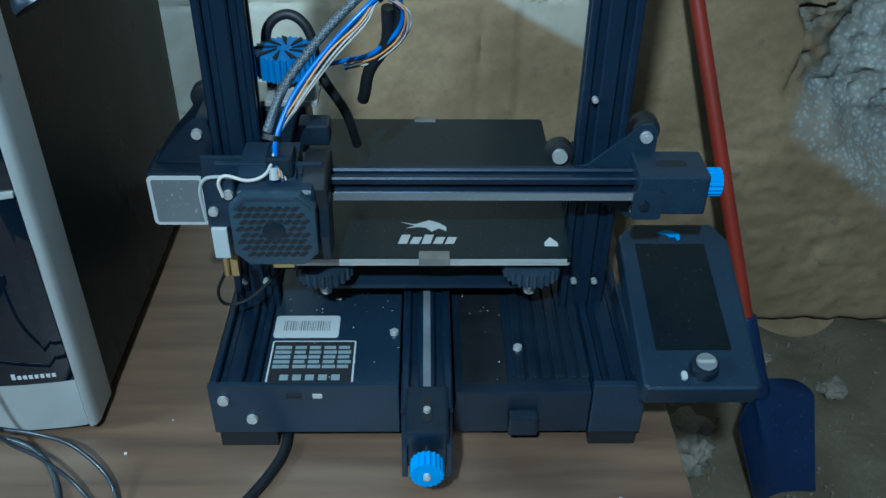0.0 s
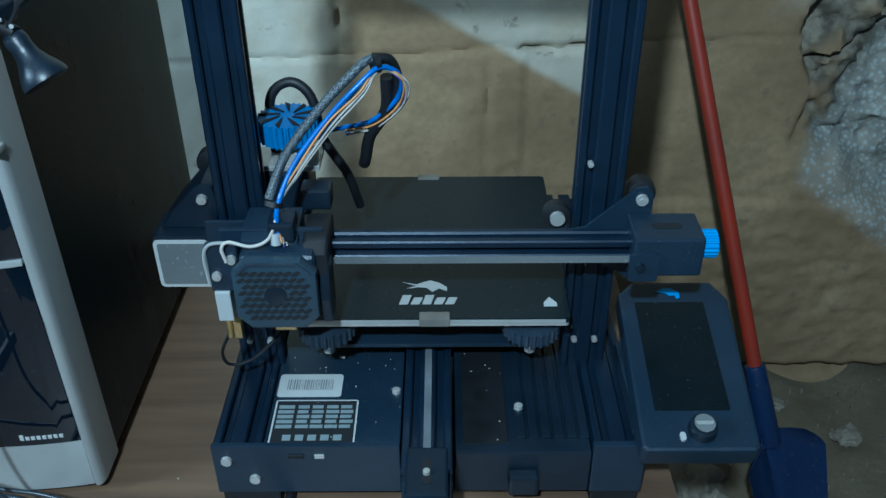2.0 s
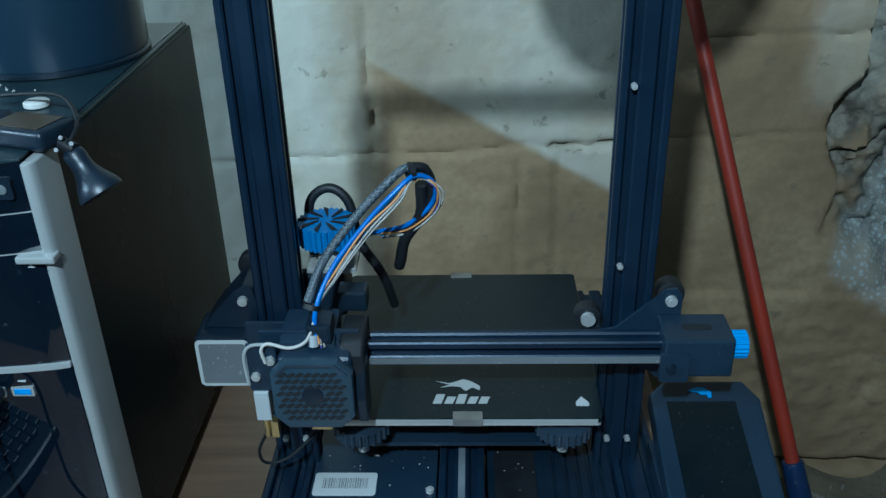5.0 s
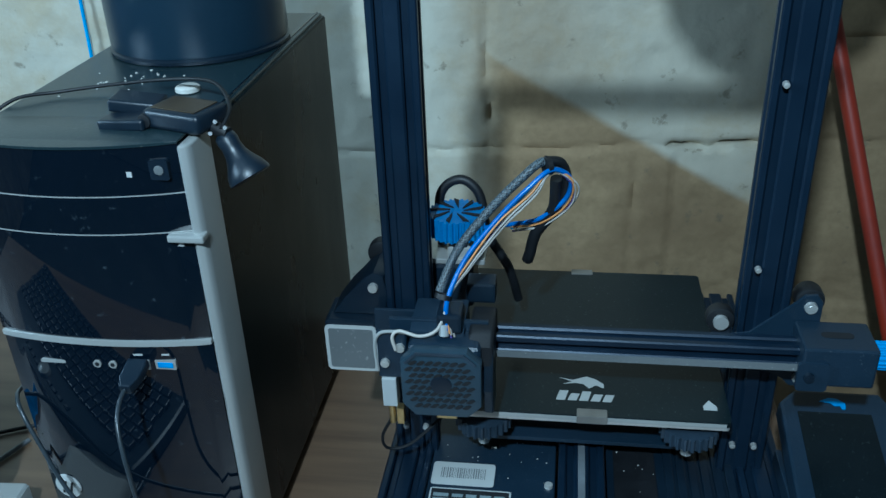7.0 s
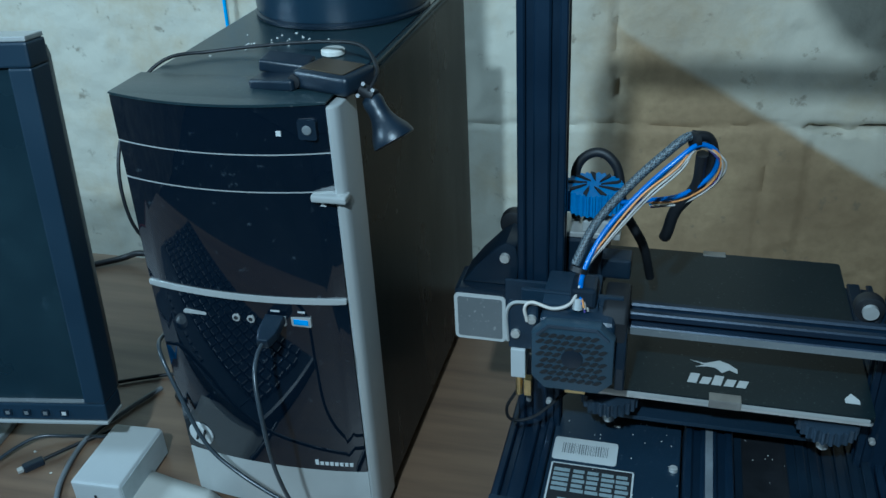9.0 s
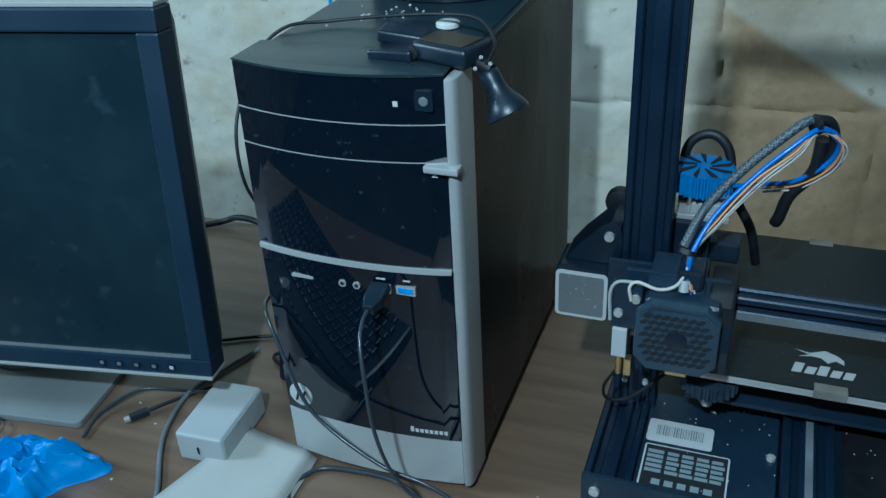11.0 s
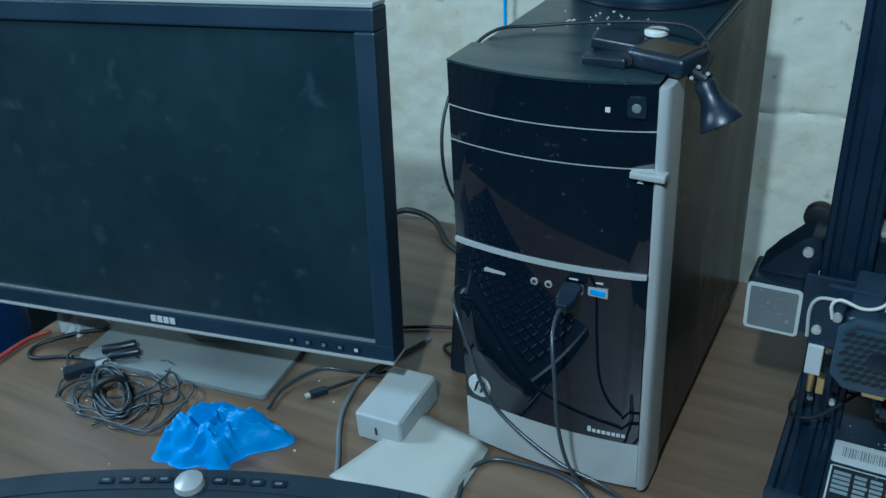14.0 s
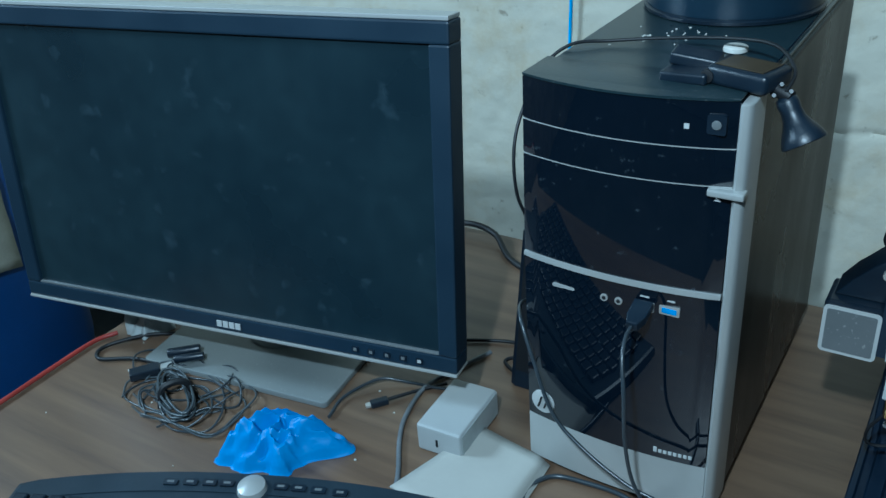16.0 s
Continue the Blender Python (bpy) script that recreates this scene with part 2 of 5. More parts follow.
M = {
    "wood": wood_material(),
    "plaster": plaster_material(),
    # for unseen surfaces: their being unlit is put into the dark colour
    "dim": material("unlit_grey", (0.055, 0.068, 0.075), 0.9, 0, (0.085, 0.10, 0.11), 4, 0.5, 0.4, 120),
    "stone": material("broken_stone", (0.16, 0.14, 0.11), 0.95, 0, (0.30, 0.27, 0.21), 16, 0.6, 0.9, 160),
    "earth": material("earth_floor", (0.10, 0.082, 0.052), 0.95, 0, (0.18, 0.15, 0.098), 7, 0.6, 0.8, 110, (1, 1, 1), (0.3, 0.27, 0.2), 0.1),
    "alu": material("anodised_black", (0.006, 0.015, 0.031), 0.34, 0.3, (0.009, 0.021, 0.041), 25, 0.4, 0.08, 500),
    "steel_black": material("powder_coat", (0.007, 0.017, 0.031), 0.40, 0, (0.010, 0.022, 0.040), 18, 0.4, 0.25, 700, (1, 1, 1), (0.09, 0.11, 0.13), 0.05),
    "plastic": material("black_plastic", (0.004, 0.009, 0.017), 0.38, 0, (0.006, 0.014, 0.025), 30, 0.4, 0.15, 600),
    "knob": material("ribbed_knob", (0.018, 0.028, 0.042), 0.35),
    "kb": material("keyboard_grey", (0.014, 0.023, 0.033), 0.35, 0, (0.019, 0.030, 0.042), 20, 0.4, 0.1, 400),
    "canister": material("dark_blue_gloss", (0.008, 0.020, 0.036), 0.32, 0, (0.011, 0.026, 0.044), 8, 0.4, 0.05, 300),
    "clip": material("clip_steel", (0.24, 0.23, 0.21), 0.35, 0.4, (0.18, 0.17, 0.155), 60, 0.3, 0.05, 400),
    "rubber": material("rubber", (0.004, 0.005, 0.007), 0.55, 0, None, 60, 0.4, 0.1, 400),
    "gloss": material("piano_black", (0.002, 0.005, 0.010), 0.018, 0, (0.003, 0.006, 0.012), 8, 0.4, 0.0, 160, (1, 1, 1), (0.03, 0.04, 0.05), 0.0, 0.0, 0.2, 0.75),
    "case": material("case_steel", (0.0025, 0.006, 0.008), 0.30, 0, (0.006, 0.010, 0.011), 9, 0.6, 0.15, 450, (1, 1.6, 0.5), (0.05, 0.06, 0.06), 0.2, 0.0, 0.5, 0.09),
    # case steel again, lighter: the top's reflected sheen put into the colour
    "case_lit_top": material("case_steel_lit_top", (0.009, 0.020, 0.026), 0.30, 0, (0.015, 0.028, 0.034), 7, 0.6, 0.12, 450, (1, 1, 1), (0.10, 0.11, 0.11), 0.45, 0.0, 0.3, 0.6),
    "silver": material("silver_paint", (0.38, 0.39, 0.38), 0.36, 0.25, (0.33, 0.34, 0.33), 15, 0.3, 0.05, 500),
    "bright": material("bright_steel", (0.55, 0.55, 0.53), 0.32, 0.55, (0.45, 0.45, 0.43), 60, 0.3, 0.05, 400),
    "grey": material("grey_plastic", (0.13, 0.14, 0.145), 0.45, 0, (0.10, 0.11, 0.115), 15, 0.4, 0.1, 400, (1, 1, 1), (0.35, 0.36, 0.35), 0.2),
    "white": material("white_plastic", (0.36, 0.375, 0.375), 0.45, 0, (0.31, 0.325, 0.325), 12, 0.3, 0.08, 300),
    "paper": material("paper", (0.37, 0.365, 0.335), 0.85, 0, (0.33, 0.325, 0.295), 10, 0.3, 0.1, 200),
    "label": material("pale_label", (0.42, 0.43, 0.42), 0.6, 0, (0.36, 0.37, 0.36), 30, 0.3, 0.05, 300),
    "ink": material("dark_ink", (0.003, 0.004, 0.006), 0.8, 0, None, 30, 0.3, 0.0),
    "glass": glass_material(),
    "screen": material("lcd_dark", (0.008, 0.018, 0.026), 0.30, 0, (0.014, 0.029, 0.038), 5, 0.6, 0.02, 40, (1, 1, 1), (0.026, 0.044, 0.058), 0.3, 0.0, 0.35),
    "small_screen": material("display_dark", (0.004, 0.007, 0.009), 0.25, 0, None, 30, 0.3, 0.02, 500, (1, 1, 1), (0.04, 0.05, 0.05), 0.05, 0.0, 0.2, 0.25),
    "blue": material("bright_blue_plastic", (0.015, 0.22, 0.55), 0.4, 0, (0.015, 0.24, 0.6), 40, 0.3, 0.1, 400),
    "blue_print": material("printed_blue", (0.015, 0.13, 0.36), 0.5, 0, (0.02, 0.17, 0.42), 90, 0.3, 0.4, 900, (1, 1, 8)),
    "blue_tube": material("blue_tube", (0.012, 0.10, 0.36), 0.3, 0, None, 40, 0.3, 0.0),
    "shovel_blue": material("navy_shovel", (0.008, 0.022, 0.070), 0.36, 0, (0.011, 0.030, 0.09), 9, 0.4, 0.2, 200, (1, 1, 1), (0.12, 0.11, 0.09), 0.15),
    "red": material("red_handle", (0.27, 0.026, 0.010), 0.5, 0, (0.19, 0.02, 0.010), 12, 0.3, 0.15, 150),
    "red_wire": material("red_wire", (0.22, 0.028, 0.022), 0.45),
    "glove": material("nitrile", (0.022, 0.19, 0.50), 0.5, 0, (0.03, 0.22, 0.55), 40, 0.3, 0.3, 250),
    "wire_white": material("white_wire", (0.34, 0.32, 0.29), 0.5),
    "wire_orange": material("orange_wire", (0.45, 0.20, 0.06), 0.5),
    "wire_purple": material("purple_wire", (0.08, 0.06, 0.25), 0.5),
    "wire_grey": material("grey_wire", (0.10, 0.11, 0.12), 0.5),
    "wire_blue": material("cyan_wire", (0.03, 0.32, 0.75), 0.5),
    "braid": braid_material(),
    "brass": material("brass", (0.55, 0.42, 0.2), 0.3, 1.0),
    "drum": material("drum_blue", (0.010, 0.048, 0.18), 0.4, 0, (0.014, 0.06, 0.22), 6, 0.4, 0.15, 120),
    "cloth": material("pale_sacking", (0.34, 0.34, 0.28), 0.9, 0, (0.24, 0.24, 0.20), 25, 0.5, 0.5, 300),
    "film": material("milky_film", (0.42, 0.45, 0.45), 0.3, 0, (0.30, 0.33, 0.33), 30, 0.4, 0.4, 120),
    "sheen": material("brown_sheen", (0.055, 0.040, 0.022), 0.30, 0.3, (0.075, 0.055, 0.03), 60, 0.4, 0.1, 500),
    "bezel": material("bezel_plastic", (0.008, 0.020, 0.036), 0.42, 0, (0.011, 0.026, 0.045), 12, 0.4, 0.12, 500),
    "head": material("head_plastic", (0.020, 0.038, 0.056), 0.38, 0, (0.026, 0.046, 0.066), 30, 0.4, 0.12, 600),
    "filament": material("filament_grey", (0.20, 0.20, 0.20), 0.4, 0, None, 40, 0.3, 0.2, 400),
    "lead_grey": material("grey_lead", (0.045, 0.055, 0.062), 0.35, 0, None, 60, 0.4, 0.05, 400),
    "stand": material("stand_grey", (0.17, 0.185, 0.185), 0.40, 0, (0.14, 0.155, 0.155), 9, 0.4, 0.1, 400, (1, 1, 1), (0.30, 0.31, 0.30), 0.15),
    "print_dim": material("dim_print", (0.19, 0.23, 0.24), 0.6, 0, (0.15, 0.19, 0.20), 200, 0.4, 0.0, 600),
    "lead": material("dark_lead", (0.024, 0.031, 0.038), 0.30, 0, None, 60, 0.4, 0.05, 400),
    "speck": material("pale_specks", (0.40, 0.40, 0.37), 0.8),
}


# ---- mesh helpers ----
def part(name, bm, mat, parent=None, label="", smooth=None):
    me = bpy.data.meshes.new(name)
    bmesh.ops.recalc_face_normals(bm, faces=bm.faces)
    bm.to_mesh(me)
    bm.free()
    me.materials.append(M[mat])
    if smooth is not None:
        for p in me.polygons:
            p.use_smooth = True
        me.set_sharp_from_angle(angle=radians(smooth))
    ob = new(name, me)
    if parent:
        ob.parent = parent
    if label:
        ob["label"] = label
    return ob


def thing(name, label, category, place=(0, 0, 0), group=""):
    ob = new(name)
    ob.empty_display_size = 0.02
    ob.location = place
    return tagged(ob, label, category, group)


def add_box(bm, x0, x1, y0, y1, z0, z1, bevel=0.0, m=None, seg=2):
    r = bmesh.ops.create_cube(bm, size=1.0, matrix=Matrix.Translation(((x0 + x1) / 2, (y0 + y1) / 2, (z0 + z1) / 2)) @ Matrix.Diagonal((x1 - x0, y1 - y0, z1 - z0, 1)))
    vs = r["verts"]
    if bevel:
        es = list({e for v in vs for e in v.link_edges})
        out = bmesh.ops.bevel(bm, geom=es, offset=bevel, segments=seg, affect="EDGES", profile=0.6)
        vs = list({v for f in out["faces"] for v in f.verts} | {v for v in vs if v.is_valid})
    if m is not None:
        bmesh.ops.transform(bm, matrix=m, verts=vs)
    return bm


def box(*a, **k):
    return add_box(bmesh.new(), *a, **k)


def add_cyl(bm, p0, p1, r0, r1=None, seg=24, bevel=0.0):
    p0, p1 = Vector(p0), Vector(p1)
    turn = (p1 - p0).to_track_quat("Z", "Y").to_matrix().to_4x4()
    r = bmesh.ops.create_cone(bm, cap_ends=True, segments=seg, radius1=r0, radius2=r0 if r1 is None else r1, depth=(p1 - p0).length, matrix=Matrix.Translation((p0 + p1) / 2) @ turn)
    if bevel:
        caps = {f for v in r["verts"] for f in v.link_faces if len(f.verts) > 4}
        bmesh.ops.bevel(bm, geom=list({e for f in caps for e in f.edges}), offset=bevel, segments=2, affect="EDGES", profile=0.6)
    return bm


def cyl(*a, **k):
    return add_cyl(bmesh.new(), *a, **k)


def add_prism(bm, pts, d0, d1, axis="y", bevel=0.0):
    """An outline in two axes, drawn out along the third."""
    def at(a, b, d):
        return {"y": (a, d, b), "x": (d, a, b), "z": (a, b, d)}[axis]
    n = len(pts)
    v0 = [bm.verts.new(at(a, b, d0)) for a, b in pts]
    v1 = [bm.verts.new(at(a, b, d1)) for a, b in pts]
    faces = [bm.faces.new(v0), bm.faces.new(v1[::-1])]
    for i in range(n):
        faces.append(bm.faces.new((v0[i], v1[i], v1[(i + 1) % n], v0[(i + 1) % n])))
    if bevel:
        es = [e for f in faces[:2] for e in f.edges]
        bmesh.ops.bevel(bm, geom=es, offset=bevel, segments=2, affect="EDGES", profile=0.6)
    return bm


def prism(*a, **k):
    return add_prism(bmesh.new(), *a, **k)


def rounded(x0, x1, z0, z1, r, n=4):
    out = []
    for cx, cz, a0 in ((x1 - r, z1 - r, 0), (x0 + r, z1 - r, 90), (x0 + r, z0 + r, 180), (x1 - r, z0 + r, 270)):
        for i in range(n + 1):
            a = radians(a0 + 90 * i / n)
            out.append((cx + r * math.cos(a), cz + r * math.sin(a)))
    return out


def curve_points(pts, steps=8):
    p = [Vector(q) for q in pts]
    p = [2 * p[0] - p[1]] + p + [2 * p[-1] - p[-2]]
    out = []
    for i in range(1, len(p) - 2):
        for s in range(steps):
            t = s / steps
            out.append(0.5 * (2 * p[i] + (p[i + 1] - p[i - 1]) * t + (2 * p[i - 1] - 5 * p[i] + 4 * p[i + 1] - p[i + 2]) * t * t + (3 * p[i] - p[i - 1] - 3 * p[i + 1] + p[i + 2]) * t ** 3))
    return out + [p[-2]]


def add_tube(bm, pts, r, seg=8, steps=8, ends=True):
    c = curve_points(pts, steps)
    rings, side = [], None
    for i, q in enumerate(c):
        d = (c[min(i + 1, len(c) - 1)] - c[max(i - 1, 0)]).normalized()
        if side is None:
            side = d.orthogonal().normalized()
        side = (side - side.dot(d) * d).normalized()
        up = d.cross(side)
        rings.append([bm.verts.new(q + r * (math.cos(2 * math.pi * k / seg) * side + math.sin(2 * math.pi * k / seg) * up)) for k in range(seg)])
    for a, b in zip(rings, rings[1:]):
        for k in range(seg):
            bm.faces.new((a[k], a[(k + 1) % seg], b[(k + 1) % seg], b[k]))
    if ends:
        bm.faces.new(rings[0][::-1])
        bm.faces.new(rings[-1])
    return bm


def tube(*a, **k):
    return add_tube(bmesh.new(), *a, **k)


def lathe(profile, seg=32, centre=(0, 0, 0)):
    bm = bmesh.new()
    rings = []
    for r, z in profile:
        rings.append([bm.verts.new((centre[0] + r * math.cos(2 * math.pi * k / seg), centre[1] + r * math.sin(2 * math.pi * k / seg), centre[2] + z)) for k in range(seg)])
    for a, b in zip(rings, rings[1:]):
        for k in range(seg):
            bm.faces.new((a[k], a[(k + 1) % seg], b[(k + 1) % seg], b[k]))
    bm.faces.new(rings[0][::-1])
    bm.faces.new(rings[-1])
    return bm


def extrusion(nx, ny, cell=0.020):
    """The outline of a slotted aluminium profile, nx by ny cells, centred."""
    w, h = nx * cell, ny * cell
    out = []

    def side(p, d, n, count):
        for i in range(count):
            c = (i + 0.5) * cell
            for s, q in ((c - 0.0046, 0), (c - 0.003, 0.0016), (c - 0.0042, 0.002), (c - 0.0042, 0.006), (c + 0.0042, 0.006), (c + 0.0042, 0.002), (c + 0.003, 0.0016), (c + 0.0046, 0)):
                out.append((p[0] + d[0] * s + n[0] * q, p[1] + d[1] * s + n[1] * q))

    b = 0.0012
    for p, d, n, count in (((-w / 2, -h / 2), (1, 0), (0, 1), nx), ((w / 2, -h / 2), (0, 1), (-1, 0), ny), ((w / 2, h / 2), (-1, 0), (0, -1), nx), ((-w / 2, h / 2), (0, -1), (1, 0), ny)):
        out.append((p[0] + d[0] * b, p[1] + d[1] * b))
        side(p, d, n, count)
        end = (p[0] + d[0] * count * cell, p[1] + d[1] * count * cell)
        out.append((end[0] - d[0] * b, end[1] - d[1] * b))
    return out


def shifted(pts, dx, dz):
    return [(a + dx, b + dz) for a, b in pts]


# ---- the setting ----
def wall_grid(name, mat, x0, x1, z0, z1, nx, nz, depth, y, thick):
    """A wall with an uneven face towards -y and a flat back."""
    bm = bmesh.new()
    g = [[bm.verts.new((x0 + (x1 - x0) * i / nx, y + depth(x0 + (x1 - x0) * i / nx, z0 + (z1 - z0) * j / nz), z0 + (z1 - z0) * j / nz)) for i in range(nx + 1)] for j in range(nz + 1)]
    for j in range(nz):
        for i in range(nx):
            bm.faces.new((g[j][i], g[j][i + 1], g[j + 1][i + 1], g[j + 1][i]))
    rim = [g[0][i] for i in range(nx + 1)] + [g[j][nx] for j in range(1, nz + 1)] + [g[nz][i] for i in range(nx - 1, -1, -1)] + [g[j][0] for j in range(nz - 1, 0, -1)]
    back = [bm.verts.new((v.co.x, y + thick, v.co.z)) for v in rim]
    n = len(rim)
    for i in range(n):
        bm.faces.new((rim[i], back[i], back[(i + 1) % n], rim[(i + 1) % n]))
    bm.faces.new(back)
    return tagged(part(name, bm, mat, None, "", 60), kind="structure")


def smooth_step(v, a, b):
    t = min(1, max(0, (v - a) / (b - a)))
    return t * t * (3 - 2 * t)


def back_depth(x, z):
    n = noise.noise(Vector((x * 4, z * 4, 0.3)))
    f = noise.fractal(Vector((x * 24, z * 24, 2.0)), 0.9, 2.1, 5)
    low = smooth_step(z, 0.70, 0.62) * smooth_step(x, 0.0, 0.25)
    d = 0.0028 * n + (0.0024 + 0.0032 * low) * f + 0.008 * max(0.0, noise.noise(Vector((x * 15, z * 15, 11))) - 0.42)
    wob = 0.006 * noise.noise(Vector((x * 18, z * 18, 5)))
    # block joints showing through the render
    course = z - 0.861 - 0.042 * x + wob
    d += 0.005 * math.exp(-(course / 0.004) ** 2) * smooth_step(abs(x), 0.75, 0.30)
    d -= 0.004 * smooth_step(course, 0.004, -0.004) * smooth_step(abs(x - 0.05), 0.30, 0.22)
    if 0.13 < x < 0.27:
        d += 0.026 * math.exp(-((z - 0.866 - 0.05 * abs(x - 0.2) + wob) / 0.0035) ** 2) * smooth_step(noise.noise(Vector((x * 40, 2, 3))), -0.4, 0.1)
    if z > 0.85:
        d += 0.012 * math.exp(-((x + 0.142 + wob) / 0.005) ** 2) * max(0.0, 0.5 + 0.9 * noise.noise(Vector((3, z * 30, 1))))
    for c in (0.085, 0.142):
        d += 0.004 * math.exp(-((x - c + wob * 0.6) / 0.004) ** 2) * smooth_step(z, 0.855, 0.84)
    d -= 0.0025 * smooth_step(abs(x - 0.1135), 0.03, 0.024) * smooth_step(z, 0.855, 0.84)
    d += 0.006 * math.exp(-((z - 1.03 + wob) / 0.0035) ** 2) * smooth_step(x, 0.33, 0.36)
    # the ragged ledge across the lower wall
    d -= 0.008 * smooth_step(z - 0.012 * n, 0.605, 0.590) * smooth_step(x, 0.30, 0.36)
    # the worn joint at the foot of the wall
    d += 0.045 * math.exp(-((z - 0.238 + wob * 1.4) / 0.011) ** 2)
    # the cavity where the render has fallen off
    edge = x - 0.566 - 0.018 * noise.fractal(Vector((1.5, z * 11, 8)), 1, 2, 4) - 0.012 * smooth_step(z, 0.93, 1.0) + 0.020 * math.exp(-((z - 0.89) / 0.05) ** 2)
    foot = z + 0.74 * x - 1.10 - 0.02 * noise.noise(Vector((x * 14, z * 14, 3)))
    if edge > -0.02 and foot > -0.03 and z < 1.6:
        rough = noise.fractal(Vector((x * 9, z * 9, 4)), 0.8, 2.1, 6)
        lumps = noise.noise(Vector((x * 30, z * 24, 7))) + 0.5 * noise.noise(Vector((x * 70, z * 60, 2)))
        crack = math.exp(-((z - 0.835 - 0.45 * (x - 0.6) + wob * 2) / 0.006) ** 2)
        d += smooth_step(edge, 0, 0.014) * smooth_step(foot, 0.0, 0.10) * (0.055 + 0.045 * rough + 0.014 * lumps + 0.03 * crack)
    return d


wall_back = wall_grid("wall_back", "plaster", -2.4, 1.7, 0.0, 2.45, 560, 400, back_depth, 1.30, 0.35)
wall_back["label"] = "old rendered wall, whitewash and tan plaster with shade painted in, cracked"


def rough_depth(x, z):
    return 0.03 * noise.fractal(Vector((x * 5, z * 5, 9)), 0.9, 2.0, 5)


for name, m in (("wall_left", pose(-2.4, 0, 0, 0, 0, 90)), ("wall_right", pose(1.7, 0, 0, 0, 0, -90))):
    w = wall_grid(name, "stone" if name == "wall_left" else "dim", -2.6 if name == "wall_left" else -1.6, 1.6 if name == "wall_left" else 2.6, 0, 2.45, 90, 50, rough_depth, 0.03, 0.2)
    w.matrix_world = m
# unseen front wall and ceiling, added to close the room
tagged(part("wall_front", box(-2.4, 1.7, -2.7, -2.5, 0, 2.45), "dim"), kind="structure")
tagged(part("ceiling", box(-2.6, 1.9, -2.7, 1.8, 2.45, 2.6), "dim"), kind="structure")


def floor_mesh():
    bm = bmesh.new()
    nx, ny = 130, 130
    g = [[None] * (nx + 1) for _ in range(ny + 1)]
    for j in range(ny + 1):
        for i in range(nx + 1):
            x, y = -2.5 + 4.4 * i / nx, -2.6 + 4.3 * j / ny
            g[j][i] = bm.verts.new((x, y, -0.012 + 0.012 * noise.fractal(Vector((x * 5, y * 5, 1)), 0.9, 2, 5)))
    for j in range(ny):
        for i in range(nx):
            bm.faces.new((g[j][i], g[j][i + 1], g[j + 1][i + 1], g[j + 1][i]))
    return bm


tagged(part("floor", floor_mesh(), "dim", None, "uneven floor out of view, coloured dark grey as if unlit", 70), kind="structure")


def bank_mesh():
    """The raised earth ledge along the wall's foot, beside the desk."""
    bm = bmesh.new()
    nx, ny = 110, 100
    g = []
    for j in range(ny + 1):
        row = []
        for i in range(nx + 1):
            x, y = 0.245 + 1.47 * i / nx, 0.30 + 1.08 * j / ny
            z = 0.226 + 0.010 * noise.fractal(Vector((x * 6, y * 6, 1)), 0.9, 2, 5) + 0.02 * smooth_step(y, 1.2, 1.3) * noise.noise(Vector((x * 8, 1, 2)))
            row.append(bm.verts.new((x, y, z)))
        g.append(row)
    for j in range(ny):
        for i in range(nx):
            bm.faces.new((g[j][i], g[j][i + 1], g[j + 1][i + 1], g[j + 1][i]))
    rim = g[0] + [g[j][nx] for j in range(1, ny + 1)] + g[ny][-2::-1] + [g[j][0] for j in range(ny - 1, 0, -1)]
    foot = [bm.verts.new((v.co.x, v.co.y, -0.03)) for v in rim]
    for i in range(len(rim)):
        k = (i + 1) % len(rim)
        bm.faces.new((rim[i], foot[i], foot[k], rim[k]))
    return bm


tagged(part("ledge", bank_mesh(), "earth", None, "raised earth ledge along the wall's foot", 70), kind="structure")


# ---- desk ----
desk = thing("desk", "brown wood-grain laminate desk, scratched and dusty", "desk", (0, 0, 0))
part("tabletop", box(-1.06, 0.214, 0.11, 0.97, 0.725, 0.75, bevel=0.002), "wood", desk)
for x in (-1.02, 0.155):
    part("side_panel", box(x, x + 0.02, 0.15, 0.90, -0.01, 0.725, bevel=0.001), "wood", desk)
part("back_panel", box(-1.0, 0.155, 0.86, 0.878, 0.30, 0.725, bevel=0.001), "wood", desk)


# ---- 3D printer ----
def toothed(r, n, z0, z1, centre):
    pts = []
    for i in range(n * 4):
        a = 2 * math.pi * i / (n * 4)
        q = r if i % 4 < 2 else r * 0.9
        pts.append((centre[0] + q * math.cos(a), centre[1] + q * math.sin(a)))
    return prism(pts, z0, z1, "z")


def bolt(parent, p, way, r=0.0042, mat="bright"):
    p, way = Vector(p), Vector(way).normalized()
    b = cyl(p - way * 0.001, p + way * 0.0028, r, r * 0.9, 14)
    add_cyl(b, p + way * 0.0028, p + way * 0.0032, r * 0.5, None, 6)
    return part("bolt", b, mat, parent, "", 40)


